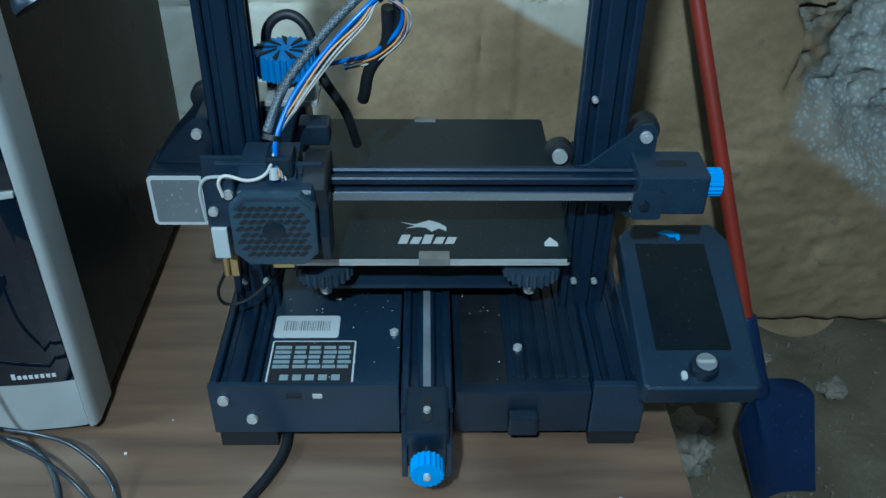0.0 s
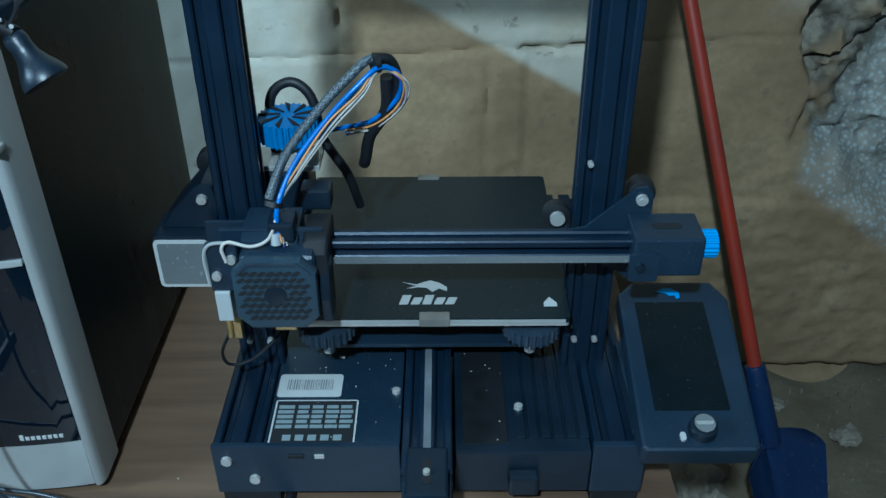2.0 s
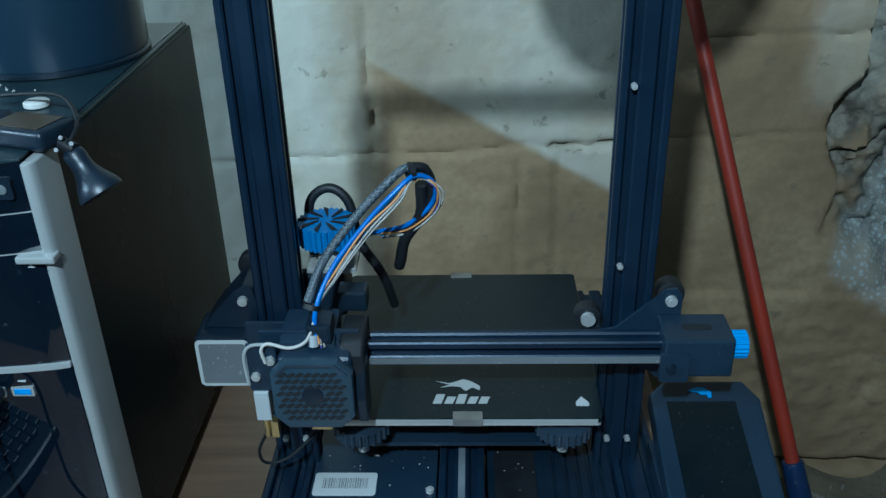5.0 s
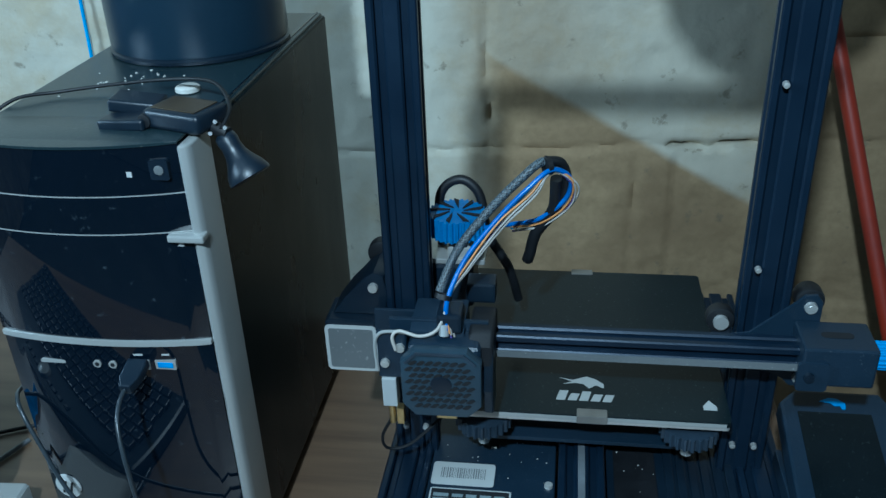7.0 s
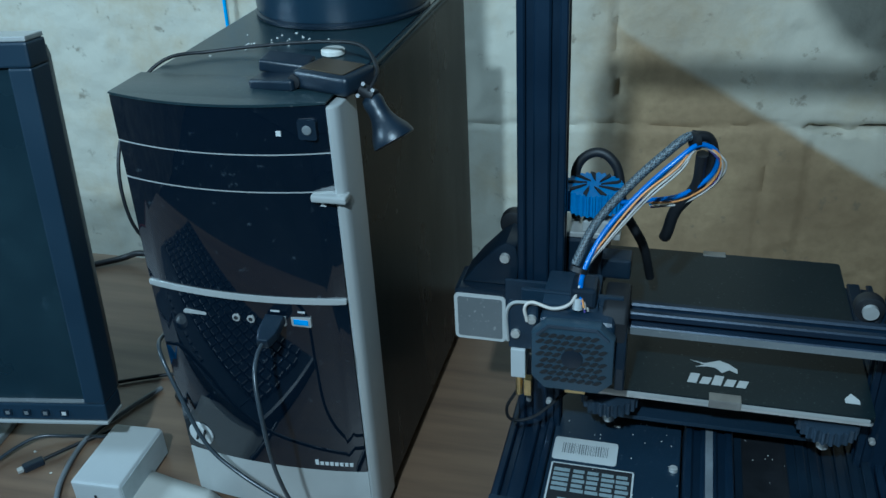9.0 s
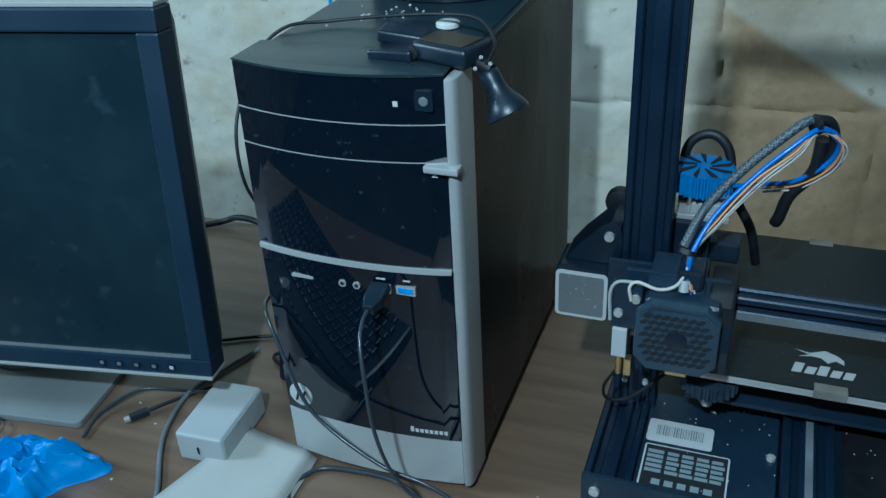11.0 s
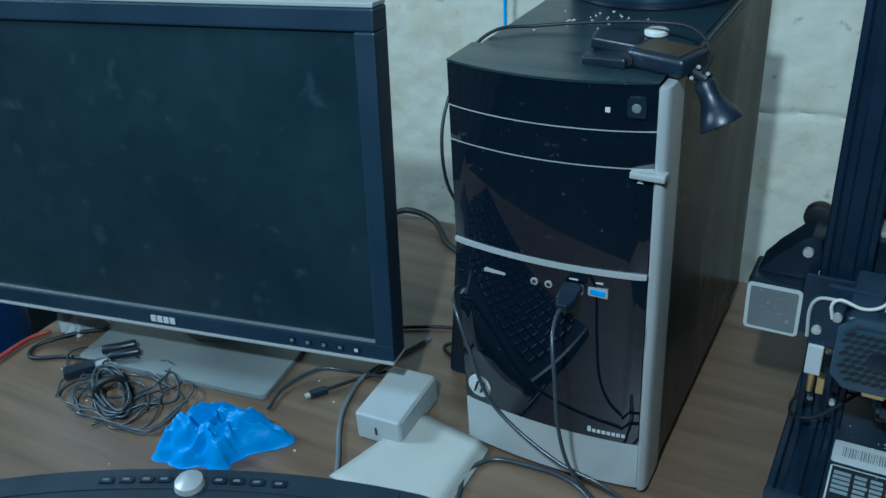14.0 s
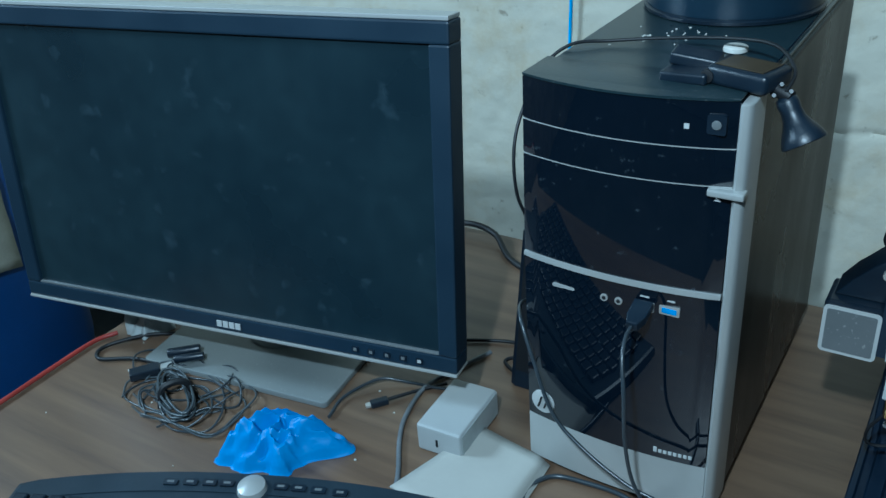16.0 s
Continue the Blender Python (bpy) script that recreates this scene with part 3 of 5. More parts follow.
def printer():
    pr = thing("printer_3d", "black aluminium 3D printer with blue knobs, dusty, standing on the desk", "3D printer", (0, 0.7, 0.75))
    inv = Matrix.Translation((0, -0.7, -0.75))
    before = set(scene.objects)
    for x in (-0.155, 0.156):
        part("base_rail", prism(shifted(extrusion(2, 2), x, 0.800), 0.552, 0.950), "alu", pr)
    lp = part("front_panel", box(-0.1755, -0.0225, 0.546, 0.551, 0.768, 0.8215, bevel=0.0008), "steel_black", pr)
    bolt(lp, (-0.164, 0.546, 0.806), (0, -1, 0), 0.0048)
    bolt(lp, (-0.143, 0.546, 0.785), (0, -1, 0), 0.0048)
    for x, w, mt in ((-0.107, 0.013, "ink"), (-0.088, 0.008, "bright")):
        part("port", box(x - w / 2, x + w / 2, 0.5448, 0.5465, 0.8085, 0.8125, bevel=0.0004), mt, lp)
    cover = part("electronics_cover", box(-0.1345, -0.0225, 0.5512, 0.800, 0.770, 0.8165, bevel=0.0012), "steel_black", pr)
    bolt(cover, (-0.028, 0.615, 0.8165), (0, 0, 1), 0.004)
    # rating label with bars for its small print
    rate = part("rating_label", prism(rounded(-0.131, -0.060, 0.5535, 0.605, 0.002), 0.8166, 0.8169, "z"), "label", cover, "black and white rating label")
    b = box(-0.1295, -0.0615, 0.555, 0.6035, 0.8169, 0.8171)
    part("label_field", b, "ink", rate)
    b = bmesh.new()
    rnd = random.Random(4)
    for row in range(5):
        y = 0.5962 - row * 0.0058
        add_box(b, -0.1275, -0.114, y - 0.002, y + 0.002, 0.8171, 0.81725)
        for c in range(4):
            x = -0.111 + c * 0.0122
            add_box(b, x, x + rnd.uniform(0.009, 0.0112), y - 0.0019, y + 0.0019, 0.8171, 0.81725)
    for i in range(5):
        x = -0.120 + i * 0.0105
        add_box(b, x, x + 0.007, 0.557, 0.5635, 0.8171, 0.81725)
    part("label_print", b, "print_dim", rate)
    code = part("barcode_label", prism(rounded(-0.132, -0.076, 0.609, 0.638, 0.003), 0.8166, 0.8169, "z"), "label", cover, "white barcode sticker")
    b, x = bmesh.new(), -0.124
    while x < -0.084:
        w = rnd.choice((0.0004, 0.0007, 0.0011))
        add_box(b, x, x + w, 0.618, 0.631, 0.8169, 0.817)
        x += w + rnd.choice((0.0006, 0.001))
    part("code_bars", b, "grey", code)
    # drawer side
    drawer = part("drawer", box(0.0225, 0.1335, 0.546, 0.700, 0.768, 0.8135, bevel=0.0012), "plastic", pr, "black plastic tool drawer with a ribbed top")
    b = bmesh.new()
    for i in range(6):
        x = 0.0735 + i * 0.0105
        add_box(b, x, x + 0.0075, 0.561, 0.691, 0.8133, 0.8165, bevel=0.0008)
    part("ribs", b, "plastic", drawer)
    part("grate", box(0.029, 0.066, 0.556, 0.690, 0.8134, 0.8142, bevel=0.0003), "rubber", drawer)
    part("drawer_handle", box(0.066, 0.091, 0.534, 0.546, 0.775, 0.796, bevel=0.003), "plastic", drawer)
    bolt(drawer, (0.077, 0.595, 0.8165), (0, 0, 1), 0.004)
    part("end_cap", box(0.1345, 0.1775, 0.545, 0.5515, 0.768, 0.8215, bevel=0.001), "steel_black", pr)
    part("cross_strip", box(0.024, 0.133, 0.701, 0.707, 0.8155, 0.821, bevel=0.0005), "bright", pr)
    part("base_crossbeam", box(-0.175, 0.176, 0.708, 0.748, 0.776, 0.818, bevel=0.001), "alu", pr)
    for x in (-0.155, 0.156):
        for y in (0.57, 0.92):
            part("foot", cyl((x, y, 0.75), (x, y, 0.7805), 0.014, 0.016, 20, 0.002), "rubber", pr, "", 40)
    for xa, xb in ((-0.1725, -0.1245), (0.1365, 0.1765)):
        part("front_foot", box(xa, xb, 0.5475, 0.590, 0.7505, 0.7675, bevel=0.0012), "rubber", pr)
    # y axis
    part("bed_beam", prism(shifted(extrusion(2, 2), 0, 0.812), 0.512, 0.930), "alu", pr)
    part("belt", box(-0.003, 0.003, 0.515, 0.925, 0.8322, 0.8336), "wire_grey", pr)
    ten = part("belt_tensioner", box(-0.0165, 0.0165, 0.484, 0.534, 0.797, 0.834, bevel=0.0025), "plastic", pr)
    part("tensioner_slot", prism(rounded(-0.004, 0.004, 0.495, 0.522, 0.0039), 0.8338, 0.8345, "z"), "ink", ten)
    bolt(ten, (0, 0.506, 0.8345), (0, 0, 1), 0.003)
    for s in (-1, 1):
        part("tensioner_cheek", box(0.0168 * s - 0.0022, 0.0168 * s + 0.0022, 0.480, 0.530, 0.790, 0.822, bevel=0.0008), "steel_black", ten)
    pts = [(0.0125 * (1 if i % 4 < 2 else 0.92) * math.cos(2 * math.pi * i / 72), 0.812 + 0.0125 * (1 if i % 4 < 2 else 0.92) * math.sin(2 * math.pi * i / 72)) for i in range(72)]
    knob = part("tensioner_knob", prism(pts, 0.463, 0.476), "blue", ten, "bright blue knob")
    bolt(knob, (0, 0.463, 0.812), (0, -1, 0), 0.003)
    part("knob_neck", cyl((0, 0.475, 0.812), (0, 0.486, 0.812), 0.006), "plastic", ten, "", 40)
    # bed
    part("y_carriage", box(-0.105, 0.105, 0.640, 0.830, 0.846, 0.850, bevel=0.0006), "steel_black", pr)
    for x in (-0.024, 0.024):
        for y in (0.68, 0.79):
            part("wheel", cyl((x, y, 0.829), (x, y, 0.846), 0.011, None, 24, 0.002), "rubber", pr, "", 40)
    bed = part("bed_plate", prism(rounded(-0.1175, 0.1175, 0.614, 0.852, 0.003), 0.8905, 0.8935, "z"), "bright", pr, "aluminium heated bed plate")
    glass = part("glass_plate", prism(rounded(-0.1180, 0.1180, 0.6135, 0.8525, 0.004), 0.8938, 0.8990, "z"), "glass", pr, "black coated glass print bed")
    part("glass_edge", box(-0.114, 0.114, 0.6130, 0.6134, 0.8938, 0.8975), "silver", glass)
    for x in (-0.086, 0.088):
        for y in (0.633, 0.833):
            k = part("levelling_knob", toothed(0.0245, 24, 0.870, 0.882, (x, y)), "knob", pr)
            part("spring", cyl((x, y, 0.849), (x, y, 0.891), 0.005, None, 12), "bright", k, "", 40)
    for y0, y1 in ((0.6105, 0.621), (0.846, 0.855)):
        part("bed_clip", box(-0.0125 if y0 > 0.7 else -0.0065, 0.0095 if y0 > 0.7 else 0.0185, y0, y1, 0.8925, 0.9002, bevel=0.0006), "clip", pr, "steel binder clip")
    # plain marks printed on the glass
    b = bmesh.new()
    for i in range(5):
        x = -0.024 + i * 0.0097
        hgt = 0.013 if i in (0, 2) else 0.0095
        add_prism(b, [(x, 0.6325), (x + 0.0075, 0.6325), (x + 0.0075 + 0.003, 0.6325 + hgt), (x + 0.003, 0.6325 + hgt)], 0.8990, 0.8992, "z")
    part("maker_mark", b, "label", glass)
    b = prism([(-0.022, 0.664), (-0.010, 0.661), (0.002, 0.667), (0.010, 0.663), (0.0165, 0.657), (0.0165, 0.651), (0.010, 0.655), (0.004, 0.650), (-0.001, 0.656), (-0.008, 0.657), (-0.018, 0.655), (-0.010, 0.659)], 0.8990, 0.8992, "z")
    part("emblem", b, "label", glass)
    b = prism([(0.0975, 0.629), (0.1085, 0.629), (0.1085, 0.634), (0.103, 0.642), (0.0975, 0.634)], 0.8990, 0.8992, "z")
    part("direction_arrow", b, "label", glass)
    # frame
    for s, cx in ((-1, -0.1500), (1, 0.1385)):
        u = part("upright", prism(shifted(extrusion(2, 1, 0.0192), cx, 0.662), 0.782, 1.300, "z"), "alu", pr)
        for z in (1.021, 1.170) if s > 0 else ():
            bolt(u, (cx - 0.0095, 0.6525, z), (0, -1, 0), 0.0026)
        for x in (-0.009, 0.009):
            bolt(u, (cx + x, 0.6525, 0.845), (0, -1, 0), 0.0028)
    part("top_beam", prism(shifted(extrusion(1, 1), 0.662, 1.310), -0.162, 0.162, "x"), "alu", pr)
    # x gantry
    gan = part("gantry_beam", prism(shifted(extrusion(1, 1), 0.625, 0.963), -0.155, 0.196, "x"), "alu", pr)
    part("belt", box(-0.10, 0.170, 0.6110, 0.6124, 0.9555, 0.9612), "grey", gan, "grey toothed belt")
    tb = part("belt_tensioner", box(0.160, 0.2145, 0.604, 0.644, 0.947, 0.981, bevel=0.002), "steel_black", pr)
    part("tensioner_slot", prism(rounded(0.176, 0.200, 0.620, 0.628, 0.0038), 0.9808, 0.9815, "z"), "ink", tb)
    part("tensioner_plate", prism(rounded(0.157, 0.180, 0.944, 0.969, 0.003), 0.6015, 0.6045), "steel_black", tb)
    bolt(tb, (0.1655, 0.6015, 0.9575), (0, -1, 0), 0.0042, "plastic")
    pts = [(0.625 + 0.0115 * (1 if i % 4 < 2 else 0.92) * math.cos(2 * math.pi * i / 72), 0.964 + 0.0115 * (1 if i % 4 < 2 else 0.92) * math.sin(2 * math.pi * i / 72)) for i in range(72)]
    part("tensioner_knob", prism(pts, 0.2165, 0.2285, "x"), "blue", tb, "bright blue knob")
    plate = [(0.108, 0.963), (0.128, 0.966), (0.160, 0.996), (0.166, 1.003), (0.175, 1.004), (0.180, 0.997), (0.180, 0.930), (0.175, 0.918), (0.165, 0.917), (0.158, 0.925), (0.108, 0.948)]
    rp = part("roller_plate", prism(plate, 0.6445, 0.6475, bevel=0.0005), "steel_black", pr)
    for x, z in ((0.171, 0.993), (0.171, 0.926)):
        bolt(rp, (x, 0.6445, z), (0, -1, 0), 0.0052)
        part("wheel", cyl((x + 0.0015, 0.652, z), (x + 0.0015, 0.668, z), 0.0115, None, 28, 0.003), "rubber", rp, "", 40)
    w = part("wheel", cyl((0.106, 0.652, 0.972), (0.106, 0.664, 0.972), 0.0115, None, 28, 0.003), "rubber", rp, "", 40)
    part("bearing", cyl((0.106, 0.648, 0.972), (0.106, 0.666, 0.972), 0.006, None, 20), "bright", w, "", 40)
    # motor on the other end of the gantry
    mot = part("stepper_motor", box(-0.223, -0.177, 0.642, 0.684, 0.911, 0.962, bevel=0.004), "plastic", pr)
    part("motor_label", prism(rounded(-0.2225, -0.1775, 0.9125, 0.9585, 0.004), 0.6408, 0.6422), "label", mot, "plain pale square sticker")
    part("label_field", prism(rounded(-0.2195, -0.1805, 0.9155, 0.9555, 0.002), 0.6404, 0.6408), "grey", mot)
    arm = [(-0.218, 0.9625), (-0.171, 0.9625), (-0.168, 0.985), (-0.171, 1.000), (-0.179, 1.004), (-0.188, 0.998), (-0.206, 0.978)]
    mc = part("motor_cover", prism(arm, 0.654, 0.692, bevel=0.0025), "plastic", mot, "", 40)
    bolt(mc, (-0.180, 0.6535, 0.990), (0, -1, 0), 0.0045)
    part("wheel", cyl((-0.180, 0.6935, 1.000), (-0.180, 0.7065, 1.000), 0.0125, None, 28, 0.003), "rubber", mc, "", 40)
    part("mount_plate", box(-0.178, -0.118, 0.6420, 0.6450, 0.918, 0.976, bevel=0.001), "steel_black", pr)
    # print head
    head = part("print_head", box(-0.140, -0.082, 0.583, 0.613, 0.921, 0.981, bevel=0.006, seg=3), "steel_black", pr, "black print head cover with a slotted fan grille")
    oc = [(-0.134, 0.920), (-0.092, 0.920), (-0.0810, 0.931), (-0.0810, 0.971), (-0.092, 0.982), (-0.134, 0.982), (-0.1445, 0.971), (-0.1445, 0.931)]
    part("cover_face", prism(oc, 0.575, 0.586, bevel=0.003), "head", head, "", 40)
    cowl = [(0.588, 0.962), (0.640, 0.962), (0.640, 0.984), (0.634, 0.988), (0.606, 0.988), (0.600, 0.984), (0.590, 0.978)]
    part("cowl", prism(cowl, -0.093, -0.0735, "x", bevel=0.003), "rubber", head, "", 40)
    part("rear_cowl", prism([(0.596, 0.965), (0.640, 0.965), (0.640, 0.990), (0.612, 0.990), (0.600, 0.984)], -0.140, -0.0965, "x", bevel=0.0022), "steel_black", head, "", 40)
    part("cover_lip", prism([(-0.131, 0.9790), (-0.095, 0.9790), (-0.0860, 0.9705), (-0.0848, 0.9720), (-0.0945, 0.9812), (-0.1315, 0.9812), (-0.1408, 0.9720), (-0.1396, 0.9705)], 0.5738, 0.5752), "knob", head)
    b = bmesh.new()
    for r in range(8):
        z = 0.9310 + r * 0.0058
        for c in range(8):
            x = -0.1375 + c * 0.0064 + (0.0032 if r % 2 else 0)
            if abs(x + 0.1127) < 0.0275 and abs(x + 0.1127) + abs(z - 0.9515) < 0.043 and math.hypot(x + 0.1127, z - 0.9515) > 0.0085:
                add_prism(b, [(x - 0.0036, z - 0.0012), (x - 0.0016, z - 0.0022), (x + 0.0008, z - 0.0014), (x + 0.0036, z + 0.0012), (x + 0.0016, z + 0.0022), (x - 0.0008, z + 0.0014)], 0.5742, 0.5752)
    part("grille", b, "ink", head)
    part("fan_hub", cyl((-0.1127, 0.5741, 0.9515), (-0.1127, 0.576, 0.9515), 0.0085, None, 28, 0.0006), "plastic", head, "", 40)
    part("side_duct", prism([(0.590, 0.915), (0.613, 0.915), (0.613, 0.978), (0.590, 0.970), (0.584, 0.940)], -0.081, -0.073, "x", bevel=0.0015), "plastic", head)
    part("nozzle_block", box(-0.120, -0.103, 0.590, 0.608, 0.906, 0.926, bevel=0.001), "brass", head)
    part("carriage_plate", box(-0.158, -0.078, 0.6075, 0.6118, 0.926, 0.990, bevel=0.001), "steel_black", pr)
    part("clamp", box(-0.118, -0.098, 0.596, 0.620, 0.985, 1.002, bevel=0.003), "plastic", head)
    part("tube_fitting", cyl((-0.112, 0.596, 0.984), (-0.112, 0.598, 0.993), 0.004, None, 16), "white", head, "white push fitting", 40)
    # levelling probe beside the head
    probe = part("probe_bracket", box(-0.166, -0.142, 0.594, 0.598, 0.942, 0.986, bevel=0.0015), "steel_black", pr)
    part("bracket_rim", tube([(-0.166, 0.592, 0.950), (-0.167, 0.592, 0.975), (-0.162, 0.592, 0.986), (-0.150, 0.592, 0.988), (-0.140, 0.592, 0.987)], 0.0014), "silver", probe)
    part("probe_body", box(-0.164, -0.152, 0.592, 0.604, 0.914, 0.942, bevel=0.001), "white", probe, "white probe body")
    part("probe_tip", cyl((-0.158, 0.598, 0.894), (-0.158, 0.598, 0.915), 0.003, None, 12), "brass", probe, "", 40)
    part("connector", box(-0.153, -0.147, 0.590, 0.598, 0.898, 0.914, bevel=0.0006), "brass", probe)
    for x, z in ((-0.160, 0.957), (-0.147, 0.972)):
        bolt(probe, (x, 0.594, z), (0, -1, 0), 0.004)
    part("probe_wire", tube([(-0.160, 0.598, 0.896), (-0.170, 0.604, 0.872), (-0.168, 0.612, 0.852), (-0.150, 0.620, 0.851), (-0.128, 0.640, 0.862), (-0.115, 0.655, 0.868)], 0.0014), "rubber", pr)
    # loom from the head over to the extruder
    route = [(-0.113, 0.600, 0.990), (-0.113, 0.608, 1.012), (-0.100, 0.625, 1.040), (-0.076, 0.640, 1.068), (-0.053, 0.650, 1.090), (-0.036, 0.660, 1.101), (-0.022, 0.668, 1.091), (-0.025, 0.676, 1.069), (-0.046, 0.686, 1.046), (-0.070, 0.694, 1.036), (-0.098, 0.700, 1.028)]
    part("braided_loom", tube([Vector(p) + Vector((-0.0035, 0.002, 0.003)) for p in route[1:7]], 0.0036, 12), "braid", pr, "black braided cable sleeve", 60)
    part("blue_tube", tube([Vector(p) + Vector((0.0035, -0.004, -0.001)) for p in route], 0.0020, 10), "blue_tube", pr, "blue filament tube", 60)
    for n, (mt, off) in enumerate((("wire_white", (0.0075, -0.006, -0.006)), ("wire_orange", (0.0055, -0.007, -0.0035)), ("wire_purple", (0.006, -0.003, -0.009)), ("wire_white", (0.0095, -0.004, -0.0065)), ("wire_blue", (0.004, 0.002, -0.007)))):
        pts = [Vector(p) + Vector(off) * (0.45 if i in (1, 5) else 0.95) + Vector((0.001 * math.sin(3 * i + n), 0, 0.0012 * math.cos(2 * i + n))) for i, p in enumerate(route[:10])]
        part("wire", tube(pts, 0.0009, 6), mt, pr, "", 60)
    part("white_wire", tube([(-0.110, 0.601, 1.005), (-0.117, 0.594, 0.990), (-0.130, 0.590, 0.986), (-0.146, 0.590, 0.990), (-0.152, 0.590, 0.984), (-0.150, 0.590, 0.972)], 0.0014, 8), "wire_white", pr, "", 60)
    for i in (1, 5):
        p, q = Vector(route[i]), (Vector(route[i + 1]) - Vector(route[i - 1])).normalized()
        part("cable_tie", cyl(p - q * 0.002, p + q * 0.002, 0.0072, None, 16), "rubber", pr, "", 40)
    part("cable_end", tube([(-0.029, 0.672, 1.086), (-0.031, 0.680, 1.055), (-0.045, 0.686, 1.030), (-0.050, 0.690, 1.008), (-0.052, 0.694, 1.000)], 0.0050, 10), "rubber", pr, "", 60)
    part("sleeve", tube([(-0.038, 0.662, 1.105), (-0.025, 0.668, 1.100), (-0.021, 0.674, 1.078), (-0.031, 0.682, 1.050)], 0.0040, 10), "rubber", pr, "", 60)
    # extruder behind the upright
    ex = part("extruder_plate", box(-0.150, -0.088, 0.684, 0.720, 0.998, 1.003, bevel=0.001), "bright", pr, "steel extruder plate")
    part("extruder_motor", box(-0.142, -0.098, 0.684, 0.728, 0.955, 0.998, bevel=0.004), "plastic", ex)
    part("extruder_arm", box(-0.120, -0.090, 0.686, 0.700, 1.003, 1.014, bevel=0.002), "silver", ex)
    part("shaft", cyl((-0.113, 0.700, 1.003), (-0.113, 0.700, 1.026), 0.0045, None, 16), "bright", ex, "", 40)
    kn = part("extruder_knob", toothed(0.025, 30, 1.022, 1.041, (-0.113, 0.700)), "blue_print", ex, "printed blue hand knob with a fluted top")
    for i in range(9):
        a = 2 * math.pi * i / 9
        d, e = Vector((math.cos(a), math.sin(a), 0)), Vector((-math.sin(a), math.cos(a), 0))
        c = Vector((-0.113, 0.700, 0))
        q = [c + d * 0.006, c + d * 0.020 + e * 0.004, c + d * 0.022 + e * 0.009, c + d * 0.012 + e * 0.004]
        part("flute", prism([(v.x, v.y) for v in q], 1.0405, 1.0425, "z"), "ink", kn)
    part("motor_cable", tube([(-0.128, 0.712, 1.000), (-0.130, 0.722, 1.045), (-0.113, 0.724, 1.060), (-0.096, 0.722, 1.048), (-0.088, 0.720, 1.010), (-0.070, 0.722, 0.975), (-0.062, 0.735, 0.935)], 0.0042, 10), "rubber", pr, "", 60)
    part("limit_switch", box(-0.100, -0.076, 0.6485, 0.668, 0.982, 1.000, bevel=0.002), "plastic", pr)
    # tilted control display
    sl = math.atan2(0.041, 0.165)
    frame_m = Matrix.Translation((0.212, 0.519, 0.843)) @ Matrix.Rotation(sl, 4, "X")
    out = [(-0.046, 0.004), (-0.042, 0.0), (0.042, 0.0), (0.046, 0.004), (0.052, 0.150), (0.040, 0.170), (-0.030, 0.170), (-0.044, 0.156)]
    def tilted(b):
        bmesh.ops.transform(b, matrix=frame_m, verts=b.verts)
        return b
    dis = part("control_display", tilted(prism(out, -0.021, 0.0, "z", bevel=0.003)), "steel_black", pr, "black control display with a dark screen and a steel knob")
    part("display_screen", tilted(prism(rounded(-0.031, 0.029, 0.036, 0.146, 0.001), 0.0002, 0.0009, "z")), "small_screen", dis)
    b = bmesh.new()
    add_prism(b, [(-0.011, 0.158), (-0.003, 0.162), (0.004, 0.1615), (0.010, 0.157), (0.0095, 0.151), (0.0065, 0.150), (0.0055, 0.154), (0.001, 0.1535), (-0.002, 0.1565)], 0.0002, 0.0008, "z")
    part("emblem", tilted(b), "blue", dis)
    dk = part("dial", tilted(cyl((0.003, 0.018, 0), (0.003, 0.018, 0.009), 0.0115, 0.0108, 40, 0.001)), "plastic", dis, "", 40)
    part("dial_face", tilted(cyl((0.003, 0.018, 0.0108), (0.003, 0.018, 0.0116), 0.0080, None, 40)), "grey", dk, "brushed steel dial face", 40)
    # bright bar laid on the dial face to paint its highlight
    part("dial_glint", tilted(prism([(-0.003, 0.0165), (0.009, 0.0165), (0.010, 0.0195), (-0.004, 0.0195)], 0.0116, 0.0119, "z")), "bright", dk)
    part("button", tilted(prism(rounded(-0.0155, -0.0110, 0.008, 0.0155, 0.002), 0.0002, 0.0025, "z")), "white", dis)
    part("display_bracket", box(0.168, 0.182, 0.56, 0.66, 0.8185, 0.836, bevel=0.001), "steel_black", pr)
    part("power_cable", tube([(-0.118, 0.600, 0.764), (-0.118, 0.560, 0.756), (-0.1195, 0.535, 0.7545), (-0.129, 0.510, 0.7545), (-0.140, 0.490, 0.7545), (-0.160, 0.455, 0.7545), (-0.175, 0.400, 0.7545)], 0.0044, 10), "rubber", pr, "", 60)
    for ob in set(scene.objects) - before:
        if ob.parent == pr:
            ob.matrix_parent_inverse = inv
    return pr


printer()


# ---- the reel on the printer's top beam ----
sp = thing("filament_spool", "black plastic reel of grey filament on the printer's top beam", "spool", (0.095, 0.662, 1.321))
part("holder", add_cyl(box(-0.014, 0.014, -0.006, 0.006, 0, 0.122, bevel=0.001), (0, -0.045, 0.118), (0, 0.045, 0.118), 0.013), "steel_black", sp)
for y in (-0.034, 0.031):
    part("flange", cyl((0, y, 0.118), (0, y + 0.003, 0.118), 0.098, None, 56, 0.0006), "plastic", sp, "", 40)
part("filament", cyl((0, -0.0308, 0.118), (0, 0.0308, 0.118), 0.080, None, 56, 0.002), "filament", sp, "", 40)


